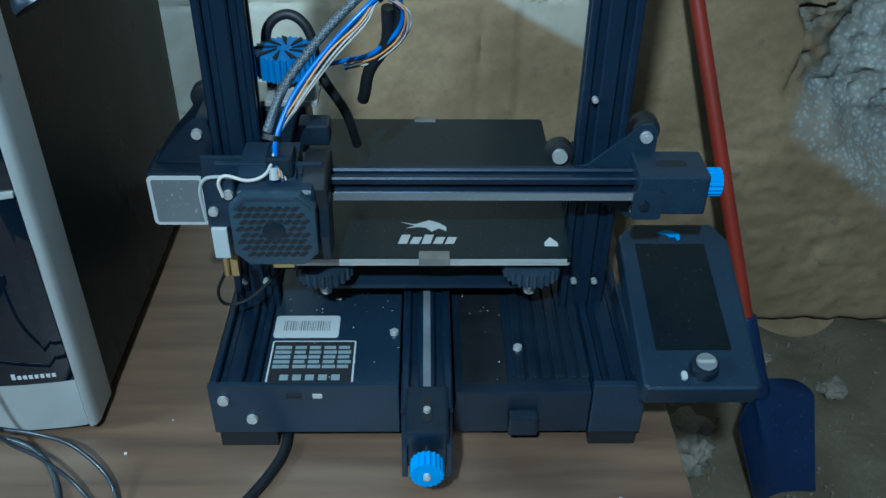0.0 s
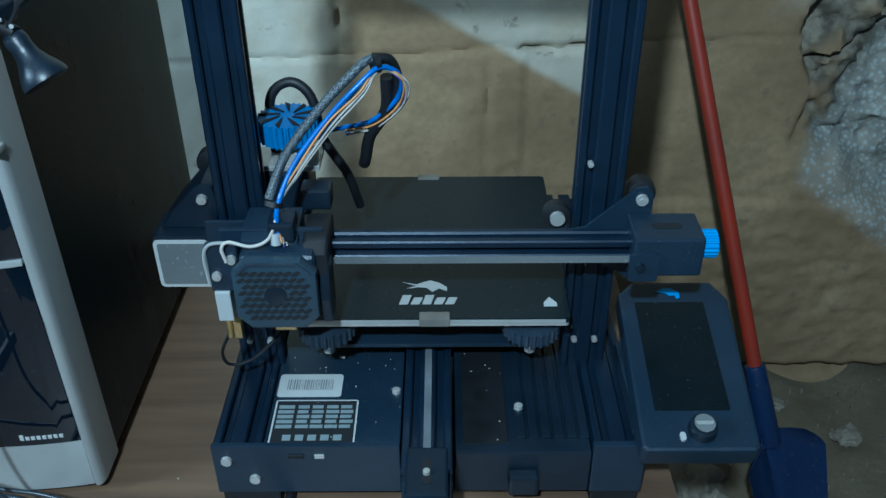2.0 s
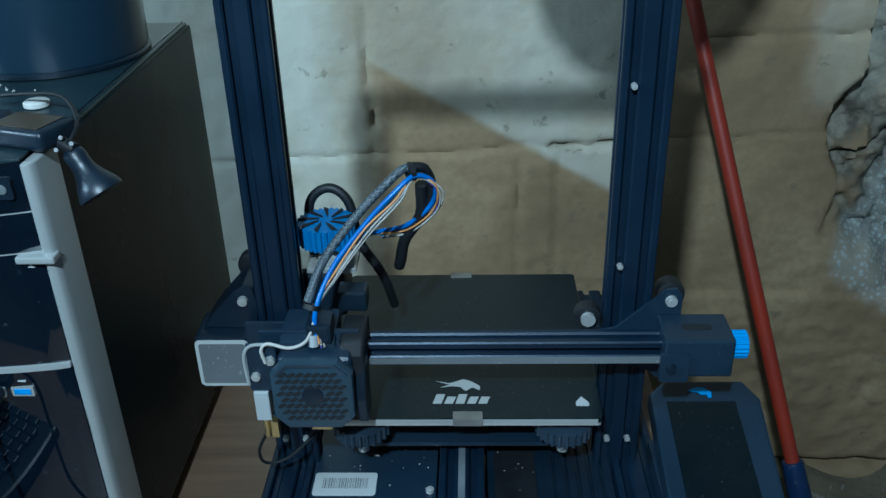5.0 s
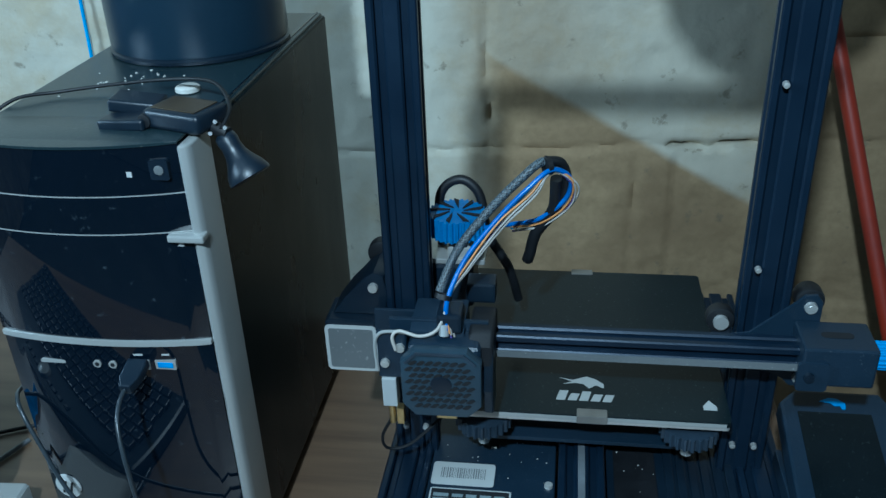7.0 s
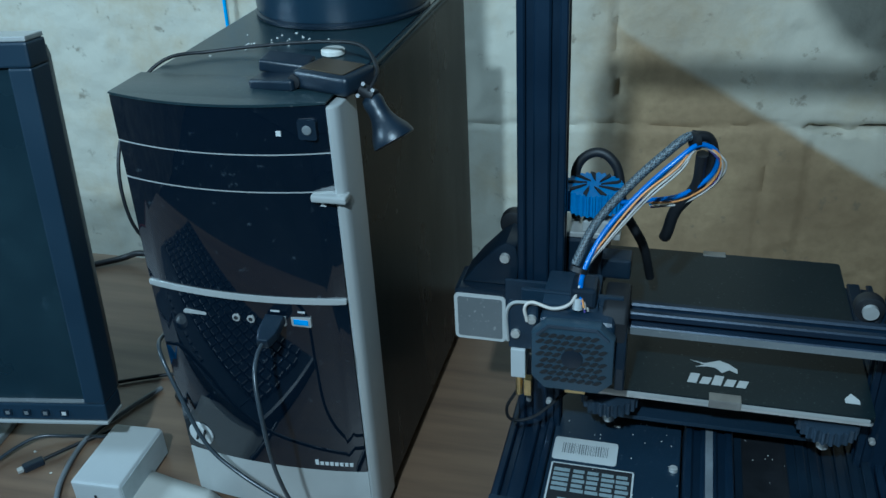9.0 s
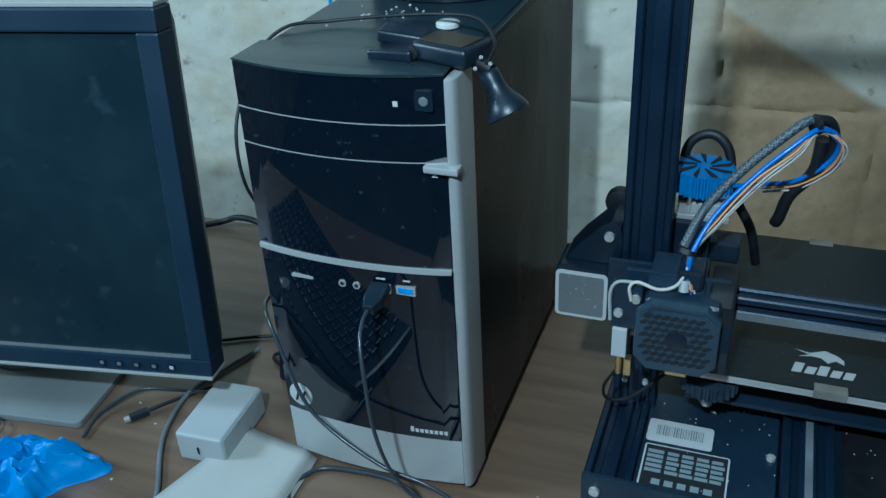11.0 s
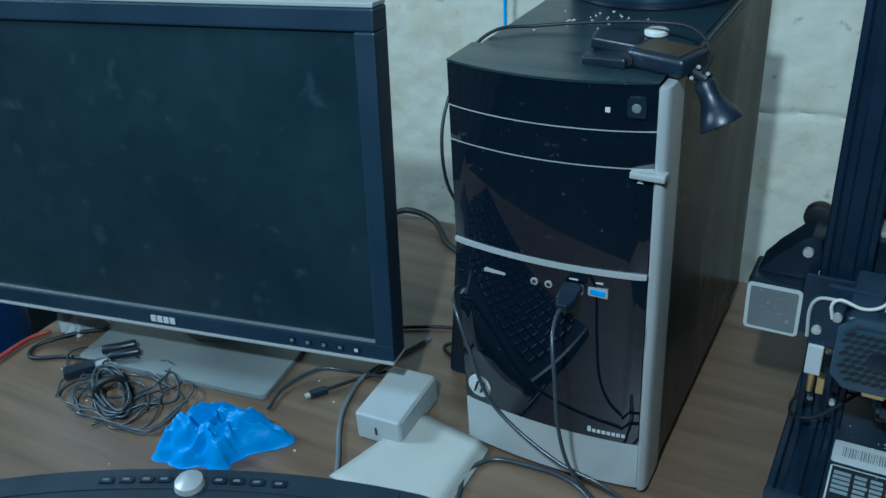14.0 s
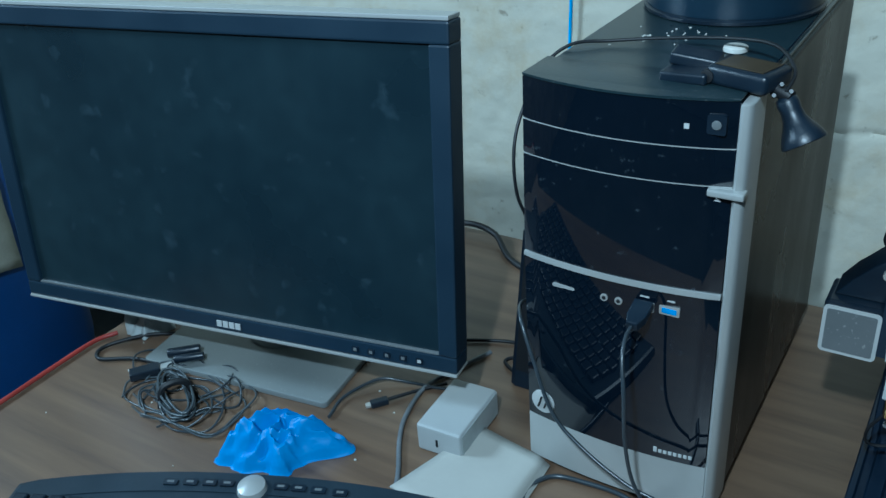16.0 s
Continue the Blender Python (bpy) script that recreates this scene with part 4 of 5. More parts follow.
# ---- computer tower ----
def tower():
    t = thing("computer_tower", "black steel desktop tower with glossy bowed front and silver edge", "computer", (0, 0, 0))
    x0, x1, z0, z1 = -0.461, -0.2785, 0.760, 1.152
    gx = -0.287
    def between(z, rows):
        for (za, a), (zb, b) in zip(rows, rows[1:]):
            if z <= zb:
                return a + (b - a) * max(0.0, (z - za) / (zb - za))
        return rows[-1][1]

    def yb(x, z=0.97):
        """The bowed front, flatter towards its foot."""
        u = (x - (x0 + gx) / 2) / ((gx - x0) / 2)
        return between(z, ((0.75, 0.563), (1.0, 0.5625), (1.152, 0.567))) - between(z, ((0.75, 0.0075), (1.0, 0.009), (1.152, 0.0155))) * (1 - u * u)

    def bowed(a, b, za, zb, back=0.60, proud=0.0, n=22):
        bm = bmesh.new()
        rings = []
        for z in (za, zb):
            pts = [(a + (b - a) * i / n, yb(a + (b - a) * i / n, z) - proud) for i in range(n + 1)]
            rings.append([bm.verts.new((x, y, z)) for x, y in pts + [(b, back), (a, back)]])
        caps = [bm.faces.new(rings[0]), bm.faces.new(rings[1][::-1])]
        for i in range(n + 3):
            k = (i + 1) % (n + 3)
            bm.faces.new((rings[0][i], rings[1][i], rings[1][k], rings[0][k]))
        bmesh.ops.bevel(bm, geom=[e for f in caps for e in f.edges], offset=min(0.0011, (zb - za) * 0.3), segments=2, affect="EDGES", profile=0.6)
        return bm

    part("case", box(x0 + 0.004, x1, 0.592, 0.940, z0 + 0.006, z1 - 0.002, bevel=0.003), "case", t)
    part("top_panel", box(x0 + 0.006, x1 - 0.003, 0.60, 0.936, z1 - 0.003, z1 + 0.001, bevel=0.0015), "case_lit_top", t)
    part("top_trim", box(x1 - 0.008, x1 - 0.0065, 0.60, 0.936, z1 + 0.0005, z1 + 0.0018), "gloss", t)
    for x in (x0 + 0.025, x1 - 0.025):
        for y in (0.61, 0.91):
            part("foot", cyl((x, y, 0.75), (x, y, z0 + 0.008), 0.011, 0.013, 20, 0.001), "rubber", t, "", 40)
    base = part("front_base", bowed(x0, gx, z0, 0.812, 0.60), "silver", t, "silver front foot panel", 30)
    part("silver_edge", prism([(gx + 0.0005, 0.5625), (gx + 0.0025, 0.5605), (x1 - 0.0025, 0.5615), (x1 - 0.0005, 0.564), (x1 + 0.0004, 0.570), (x1 + 0.0005, 0.60), (gx + 0.0005, 0.60)], z0, z1, "z", bevel=0.0015), "silver", t, "silver-painted vertical edge strip", 40)
    for za, zb, nm in ((1.1165, 1.152, "drive_cover"), (1.0865, 1.1155, "drive_cover"), (0.9945, 1.0855, "drive_cover"), (0.8125, 0.9895, "front_door")):
        part(nm, bowed(x0, gx - 0.0005, za, zb), "gloss", t, "glossy black front panel", 30)
    part("top_lip", bowed(x0, gx - 0.0005, 1.1525, 1.1545, 0.612, 0.001), "case_lit_top", t, "", 30)
    # pale lines painted for the highlight along each gap between the covers
    for z in (1.116, 1.086):
        part("gap_highlight", bowed(x0, gx - 0.0005, z - 0.0004, z + 0.0004, 0.60, 0.0003), "silver", t, "", 30)
    part("silver_strip", bowed(x0, gx - 0.0005, 0.9893, 0.9942, 0.60, 0.0018), "silver", t, "curved silver strip", 30)
    part("eject_latch", box(-0.304, -0.2765, 0.5555, 0.567, 1.080, 1.0855, bevel=0.0015), "silver", t, "silver latch")
    btn = part("power_button", prism(rounded(-0.3085, -0.2945, 1.1275, 1.1425, 0.002), 0.5595, 0.569), "plastic", t)
    part("eject_mark", prism([(-0.2995, 1.0745), (-0.2945, 1.0745), (-0.297, 1.0775)], yb(-0.297, 1.07) - 0.0006, yb(-0.297, 1.07) + 0.002), "label", t)
    part("button_cap", cyl((-0.3015, 0.5588, 1.1350), (-0.3015, 0.561, 1.1350), 0.0036, None, 24, 0.0006), "grey", btn, "", 40)
    part("status_mark", box(-0.3245, -0.3205, yb(-0.322, 1.13) - 0.0004, yb(-0.322, 1.13) + 0.003, 1.1305, 1.1345), "label", t)
    part("card_slot", prism(rounded(-0.431, -0.410, 0.9685, 0.9715, 0.0014), yb(-0.42) - 0.001, yb(-0.42) + 0.004), "silver", t)
    for x in (-0.382, -0.369):
        j = part("audio_jack", cyl((x, yb(x) - 0.001, 0.971), (x, yb(x) + 0.006, 0.971), 0.0034, None, 18), "bright", t, "", 40)
        part("jack_hole", cyl((x, yb(x) - 0.0014, 0.971), (x, yb(x) - 0.0008, 0.971), 0.0018, None, 12), "ink", j)
    for x, mt in ((-0.347, "ink"), (-0.326, "blue")):
        u = part("usb_port", prism(rounded(x - 0.0085, x + 0.0085, 0.9675, 0.976, 0.001), yb(x) - 0.0012, yb(x) + 0.005), "bright", t)
        part("port_tongue", box(x - 0.0062, x + 0.0062, yb(x) - 0.0018, yb(x) + 0.001, 0.9695, 0.974), mt, u)
        part("port_mark", box(x - 0.004, x + 0.004, yb(x) - 0.0003, yb(x) + 0.002, 0.980, 0.9815), "label", t)
    y = yb(-0.444, 0.83)
    lg = part("round_badge", cyl((-0.4441, y - 0.0016, 0.8325), (-0.4436, y + 0.003, 0.8325), 0.0125, None, 40, 0.0004), "label", t, "round pale maker's badge", 40)
    b = bmesh.new()
    for dx in (-0.0055, 0.0008):
        add_prism(b, [(-0.444 + dx, 0.8265), (-0.444 + dx + 0.0018, 0.8265), (-0.444 + dx + 0.0055, 0.8385), (-0.444 + dx + 0.0037, 0.8385)], y - 0.0032, y - 0.0011)
    part("badge_bars", b, "ink", lg)
    b = bmesh.new()
    for i in range(8):
        x = -0.333 + i * 0.0044
        add_box(b, x, x + 0.0032, yb(x, 0.82) - 0.0005, yb(x, 0.82) + 0.003, 0.8190, 0.8225 if i else 0.8245)
    part("model_name_bars", b, "label", t)
    return t


tower()
c = tagged(part("usb_cable", tube([(-0.3470, 0.530, 0.9690), (-0.3475, 0.516, 0.9640), (-0.3440, 0.501, 0.9530), (-0.3370, 0.489, 0.9270), (-0.3350, 0.490, 0.8800), (-0.3300, 0.497, 0.8350), (-0.3170, 0.500, 0.8070), (-0.2980, 0.500, 0.7900), (-0.2700, 0.490, 0.7650), (-0.2450, 0.460, 0.7520), (-0.2400, 0.400, 0.7520)], 0.0017, 10), "lead", None, "dark USB lead plugged into the tower's front", 60), category="cable")
b = prism([(-0.0080, -0.014), (0.0080, -0.014), (0.0080, 0.004), (0.0045, 0.014), (-0.0045, 0.014), (-0.0080, 0.004)], -0.0045, 0.0045, "z", bevel=0.0018)
bmesh.ops.transform(b, matrix=Matrix.Translation((-0.3465, 0.5395, 0.9715)) @ Matrix.Rotation(radians(180), 4, "Z") @ Matrix.Rotation(radians(-14), 4, "X"), verts=b.verts)
part("usb_plug", b, "plastic", c)
part("plug_shell", box(-0.3525, -0.3405, 0.548, 0.5545, 0.9685, 0.9745, bevel=0.0004), "bright", c)


def cable(name, label, pts, r, mat, category="cable"):
    return tagged(part(name, tube(pts, r, 10), mat, None, label, 60), category=category)


Z = 0.7535
cable("black_cable", "thin black lead hanging beside the tower's front", [(-0.505, 0.650, 0.880), (-0.482, 0.590, 0.915), (-0.4640, 0.556, 0.924), (-0.4440, 0.541, 0.893), (-0.421, 0.531, 0.849), (-0.390, 0.526, 0.824), (-0.345, 0.520, 0.805), (-0.308, 0.520, 0.796), (-0.279, 0.518, 0.782), (-0.250, 0.500, 0.760), (-0.235, 0.460, 0.7520), (-0.232, 0.400, 0.7520)], 0.0018, "lead")
cable("grey_cable", "grey lead lying in a curve on the desk", [(-0.585, 0.700, Z), (-0.606, 0.650, Z), (-0.619, 0.605, Z), (-0.610, 0.555, Z), (-0.594, 0.520, Z), (-0.562, 0.469, Z), (-0.545, 0.420, Z)], 0.0026, "wire_grey")
cable("loop_cable", "black lead curving over the desk beside the tower", [(-0.425, 0.440, Z), (-0.436, 0.490, Z), (-0.443, 0.520, Z), (-0.430, 0.546, Z), (-0.400, 0.5535, Z), (-0.355, 0.5535, Z), (-0.318, 0.534, Z), (-0.290, 0.490, Z), (-0.285, 0.440, Z)], 0.0024, "lead")
cable("rear_cable", "black lead along the desk's back edge", [(-0.900, 0.88, Z), (-0.800, 0.945, Z + 0.004), (-0.760, 0.950, Z + 0.016), (-0.715, 0.945, Z + 0.010), (-0.66, 0.90, Z), (-0.55, 0.86, Z)], 0.0045, "rubber")
cable("thin_cable", "thin black lead running behind the tower", [(-0.720, 0.650, Z), (-0.640, 0.700, Z), (-0.570, 0.730, Z), (-0.545, 0.715, Z), (-0.560, 0.690, Z), (-0.50, 0.66, Z)], 0.0022, "rubber")
cable("hanging_wire", "blue wire hanging down the wall", [(-0.735, 1.287, 1.75), (-0.745, 1.287, 1.3), (-0.752, 1.287, 1.04), (-0.756, 1.287, 0.85), (-0.752, 1.287, 0.4)], 0.0028, "wire_blue", "wire")

# ---- on the tower ----
can = thing("canister", "dark glossy cylindrical canister standing on the tower", "canister", (-0.368, 0.822, 1.153))
part("body", lathe([(0.074, 0.004), (0.081, 0.006), (0.082, 0.010), (0.082, 0.17), (0.079, 0.176), (0.06, 0.178)], 56), "canister", can, "", 40)
part("base_ring", lathe([(0.076, 0.0), (0.0828, 0.001), (0.0832, 0.004), (0.081, 0.0058)], 56), "plastic", can, "", 40)
part("lid", lathe([(0.083, 0.179), (0.0845, 0.181), (0.0845, 0.195), (0.081, 0.199), (0.02, 0.200)], 56), "plastic", can, "", 40)
tagged(part("round_cap", lathe([(0.0085, 0), (0.0098, 0.001), (0.0098, 0.004), (0.0085, 0.005)], 28, (-0.3235, 0.676, 1.1530)), "speck", None, "small pale round cap lying on the tower", 40), category="cap")


def webcam():
    w = thing("webcam", "black clip-on webcam lying on top of the tower", "webcam", (0, 0, 0))
    hinge = Vector((-0.3165, 0.604, 1.1605))
    # two flaps of the open clip, splayed from the hinge
    for turn, tilt, y0, y1, h in ((7, 8, 0.002, 0.028, 0.0095), (-6, -3, -0.022, 0.003, 0.0085)):
        b = box(-0.037, 0.0, y0, y1, -h / 2, h / 2, bevel=0.0025, seg=3)
        bmesh.ops.transform(b, matrix=Matrix.Translation(hinge + Vector((0, 0, 0.001 if y0 > 0 else -0.002))) @ Matrix.Rotation(radians(turn), 4, "Z") @ Matrix.Rotation(radians(tilt), 4, "Y"), verts=b.verts)
        part("clip_flap", b, "plastic", w, "", 40)
    part("hinge_pin", cyl(hinge + Vector((-0.003, -0.018, 0)), hinge + Vector((0.003, 0.026, 0)), 0.0052, None, 20, 0.001), "rubber", w, "", 40)
    b = box(0.0, 0.050, -0.016, 0.020, -0.0062, 0.0085, bevel=0.0045, seg=3)
    bmesh.ops.transform(b, matrix=Matrix.Translation(hinge) @ Matrix.Rotation(radians(-18), 4, "Z"), verts=b.verts)
    body = part("body", b, "plastic", w, "", 40)
    # thin brown plate stands for the sheen on the body's top
    b = box(0.005, 0.044, -0.011, 0.015, 0.0086, 0.0092, bevel=0.0002)
    bmesh.ops.transform(b, matrix=Matrix.Translation(hinge) @ Matrix.Rotation(radians(-18), 4, "Z"), verts=b.verts)
    part("top_sheen", b, "sheen", body, "brown sheen put into the colour")
    part("swivel", cyl((-0.272, 0.592, 1.156), (-0.258, 0.587, 1.152), 0.0055, 0.0048, 20, 0.001), "rubber", w, "", 40)
    for p in ((-0.266, 0.586, 1.161), (-0.259, 0.585, 1.157), (-0.270, 0.584, 1.153)):
        bolt(w, p, (0.3, -1, 0.5), 0.0016, "grey")
    # trumpet-shaped lens housing hanging over the edge
    axis = Vector((0.62, -0.25, -1.0)).normalized()
    turn = axis.to_track_quat("Z", "Y").to_matrix().to_4x4()
    prof = [(0.0048, 0.0), (0.0072, 0.002), (0.0080, 0.006), (0.0074, 0.011), (0.0082, 0.017), (0.0108, 0.023), (0.0142, 0.029), (0.0160, 0.034), (0.0160, 0.0362), (0.0146, 0.0368)]
    b = lathe(prof, 40)
    bmesh.ops.transform(b, matrix=Matrix.Translation((-0.2635, 0.590, 1.1515)) @ turn, verts=b.verts)
    part("lens_housing", b, "plastic", w, "glossy trumpet-shaped lens housing", 40)
    part("lead", tube([(-0.262, 0.585, 1.156), (-0.262, 0.606, 1.166), (-0.285, 0.640, 1.172), (-0.325, 0.664, 1.167), (-0.380, 0.672, 1.160), (-0.425, 0.660, 1.157), (-0.452, 0.640, 1.157), (-0.468, 0.618, 1.142), (-0.475, 0.590, 1.11), (-0.475, 0.574, 1.08), (-0.471, 0.571, 1.04), (-0.466, 0.590, 1.00)], 0.0015, 8), "rubber", w, "", 60)
    return w


webcam()
rnd = random.Random(7)
b = bmesh.new()
for i in range(26):
    add_box(b, *(lambda x, y, s: (x, x + s, y, y + s * 0.8, 1.1528, 1.1538))(-0.385 + rnd.gauss(0, 0.022), 0.705 + rnd.gauss(0, 0.018), rnd.uniform(0.0008, 0.0021)))
tagged(part("crumbs", b, "speck", None, "pale plaster crumbs scattered on the tower"), category="crumbs", kind="stuff")


# ---- monitor ----
def monitor():
    m = thing("monitor", "dark widescreen monitor, switched off, smudged, on a grey stand", "monitor")
    W, H = 0.570, 0.350
    m.matrix_world = Matrix.Translation((-0.5395, 0.557, 0.8325)) @ Matrix.Rotation(radians(9.8), 4, "Z") @ Matrix.Rotation(radians(-6.4), 4, "X")
    part("back_shell", box(-W + 0.006, -0.006, 0.012, 0.052, 0.006, H - 0.006, bevel=0.012), "bezel", m)
    bz = 0.020
    for nm, a in (("bezel_top", (-W, 0, 0, 0.03, H - bz, H)), ("bezel_bottom", (-W, 0, 0, 0.03, 0, 0.018)), ("bezel_side", (-W, -W + bz, 0, 0.03, 0.0182, H - bz - 0.0002)), ("bezel_side", (-bz, 0, 0, 0.03, 0.0182, H - bz - 0.0002))):
        part(nm, box(*a, bevel=0.002), "bezel", m)
    part("screen", box(-W + bz - 0.001, -bz + 0.001, 0.005, 0.010, 0.017, H - bz + 0.001), "screen", m, "dark smudged matt screen")
    part("silver_trim", box(-W, 0, -0.0012, 0.03, -0.0035, -0.0003, bevel=0.0008), "silver", m)
    part("silver_trim", box(-W + 0.001, -0.001, 0.002, 0.03, H + 0.0003, H + 0.0045, bevel=0.001), "silver", m)
    part("screen_lip", box(-W + bz, -bz, 0.001, 0.006, 0.0182, 0.0205, bevel=0.0005), "grey", m)
    for i in range(5):
        x = -0.115 + i * 0.0185
        bt = part("button", prism(rounded(x - 0.004, x + 0.004, 0.005, 0.0115, 0.001), -0.0012, 0.001), "plastic", m)
        part("button_mark", box(x - 0.002, x + 0.002, -0.0016, -0.0011, 0.0065, 0.010), "label" if i == 4 else "grey", bt)
    b = bmesh.new()
    for i in range(4):
        add_box(b, -0.290 + i * 0.0082, -0.2835 + i * 0.0082, -0.001, 0.001, 0.0045, 0.012)
    part("maker_bars", b, "label", m)
    return m


monitor()
# the stand belongs to the monitor's foot on the desk
st = thing("monitor_stand", "grey flat monitor foot with a short neck, dusty", "monitor stand")
st.matrix_world = Matrix.Translation((-0.699, 0.527, 0.75)) @ Matrix.Rotation(radians(7.5), 4, "Z")
part("foot_plate", prism(rounded(-0.262, 0.0, 0.0, 0.185, 0.006), 0.0, 0.008, "z", bevel=0.002), "stand", st)
part("neck", box(-0.175, -0.085, 0.125, 0.165, 0.007, 0.20, bevel=0.006), "stand", st)
part("neck_collar", lathe([(0.044, 0.0075), (0.046, 0.009), (0.044, 0.010)], 40, (-0.130, 0.115, 0)), "stand", st, "", 40)


# ---- loose things on the desk ----
ad = thing("power_adapter", "white plastic power adapter box with a peeling film", "adapter")
ad.matrix_world = Matrix.Translation((-0.548, 0.565, 0.75)) @ Matrix.Rotation(radians(3), 4, "Z")
part("body", box(-0.026, 0.026, -0.042, 0.042, 0.0, 0.034, bevel=0.004, seg=3), "white", ad)
part("port", prism(rounded(-0.0035, -0.0010, 0.011, 0.020, 0.001), -0.0425, -0.0415), "ink", ad)
part("peeling_film", box(0.0262, 0.0270, -0.040, 0.040, 0.003, 0.032, bevel=0.0003), "film", ad)


def crumpled(n, sx, sy, sz, seed, freq):
    """A crumpled sheet: a flat dome folded by ridged noise, with a frayed rim."""
    bm = bmesh.new()
    g = []
    for j in range(n + 1):
        row = []
        for i in range(n + 1):
            u, v = 2 * i / n - 1, 2 * j / n - 1
            q = Vector((u, v, seed))
            r = math.hypot(u, v)
            k = max(abs(u), abs(v)) / r if r > 1e-6 else 1
            u2, v2 = u * k, v * k
            rim = 1 + 0.50 * noise.noise(Vector((u2 * 2.6, v2 * 2.6, seed + 4)))
            ridge = sum((1 - 2 * abs(noise.noise(q * freq * f + Vector((f, 0, 0))))) / f for f in (1, 2.1))
            h = max(0.0, 1 - min(1, math.hypot(u2, v2)) ** 2.2)
            row.append(bm.verts.new((sx * u2 * rim + 0.12 * sx * ridge * h * noise.noise(q * 3), sy * v2 * rim, 0.001 + sz * h * max(0.05, 0.30 + 0.55 * ridge))))
        g.append(row)
    for j in range(n):
        for i in range(n):
            bm.faces.new((g[j][i], g[j][i + 1], g[j + 1][i + 1], g[j + 1][i]))
    return bm


def glove_mesh():
    """A palm heap with slack fingers thrown out round it, folded in long creases."""
    bm = bmesh.new()
    n = 80
    fingers = ((-2.75, 0.50, 0.30), (-2.15, 0.28, 0.26), (-1.45, 0.34, 0.22), (-0.15, 0.62, 0.34), (0.75, 0.22, 0.30), (2.3, 0.15, 0.4))
    g = []
    for j in range(n + 1):
        row = []
        for i in range(n * 2):
            a = 2 * math.pi * i / (n * 2) - math.pi
            r = j / n
            lobe = 1.0
            for at, far, wide in fingers:
                d = (a - at + math.pi) % (2 * math.pi) - math.pi
                lobe += far * math.exp(-(d / wide) ** 2)
            x, y = r * lobe * math.cos(a), r * lobe * math.sin(a)
            warp = noise.noise(Vector((x * 1.3, y * 1.3, 5.0)))
            crease = 1 - 2.6 * abs(noise.noise(Vector((x * 1.9 + warp, y * 2.9 - x * 1.2, 2.0))))
            fine = 1 - 2.4 * abs(noise.noise(Vector((x * 4.2 - y * 2 + warp * 2, y * 4.6, 8.0))))
            rise = (1 - r ** 3.0) * (0.58 + 0.22 * noise.noise(Vector((x * 1.4, y * 1.4, 1.0))))
            z = 0.0008 + 0.068 * max(0.02, rise) * (0.70 + 0.34 * crease + 0.16 * fine) + 0.006 * (1 - r) * warp
            if r > 0.9:
                z *= 1 - 0.85 * (r - 0.9) / 0.1
            row.append(bm.verts.new((0.050 * x + 0.004 * crease * r, 0.036 * y, max(0.0006, z))))
        g.append(row)
    for j in range(n):
        for i in range(n * 2):
            k = (i + 1) % (n * 2)
            bm.faces.new((g[j][i], g[j][k], g[j + 1][k], g[j + 1][i]))
    bmesh.ops.remove_doubles(bm, verts=g[0], dist=1e-6)
    for k in range(2):
        bmesh.ops.smooth_vert(bm, verts=[v for v in bm.verts if v.co.z > 0.004], factor=0.5, use_axis_x=True, use_axis_y=True, use_axis_z=True)
    return bm


gl = tagged(part("rubber_glove", glove_mesh(), "glove", None, "crumpled bright blue nitrile glove on the desk", 16), category="glove")
gl.matrix_world = Matrix.Translation((-0.704, 0.455, 0.7502)) @ Matrix.Rotation(radians(30), 4, "Z")
gl.modifiers.new("thickness", "SOLIDIFY").thickness = 0.0008

pad = thing("folded_paper", "small stack of folded white paper sheets on the desk", "paper")
for i in range(4):
    o = 0.0016 * i
    q = [(-0.566 + o, 0.461 - o), (-0.436 - o, 0.435 + o * 0.5), (-0.438 - o, 0.560), (-0.525, 0.580 - o)]
    bm = bmesh.new()
    n = 10
    lo = [[None] * (n + 1) for _ in range(n + 1)]
    for j in range(n + 1):
        for k in range(n + 1):
            u, v = k / n, j / n
            x = (1 - v) * ((1 - u) * q[0][0] + u * q[1][0]) + v * ((1 - u) * q[3][0] + u * q[2][0])
            y = (1 - v) * ((1 - u) * q[0][1] + u * q[1][1]) + v * ((1 - u) * q[3][1] + u * q[2][1])
            z = 0.7510 + 0.0024 * i * (1 - 0.5 * max(0.0, (u - 0.9) / 0.1) ** 2) + 0.002 * u * u + 0.0012 * noise.noise(Vector((u * 2, v * 2, i * 0.2)))
            lo[j][k] = bm.verts.new((x, y, z))
    for j in range(n):
        for k in range(n):
            bm.faces.new((lo[j][k], lo[j][k + 1], lo[j + 1][k + 1], lo[j + 1][k]))
    sh = part("sheet", bm, "paper", pad, "", 60)
    sh.modifiers.new("thickness", "SOLIDIFY").thickness = 0.0004


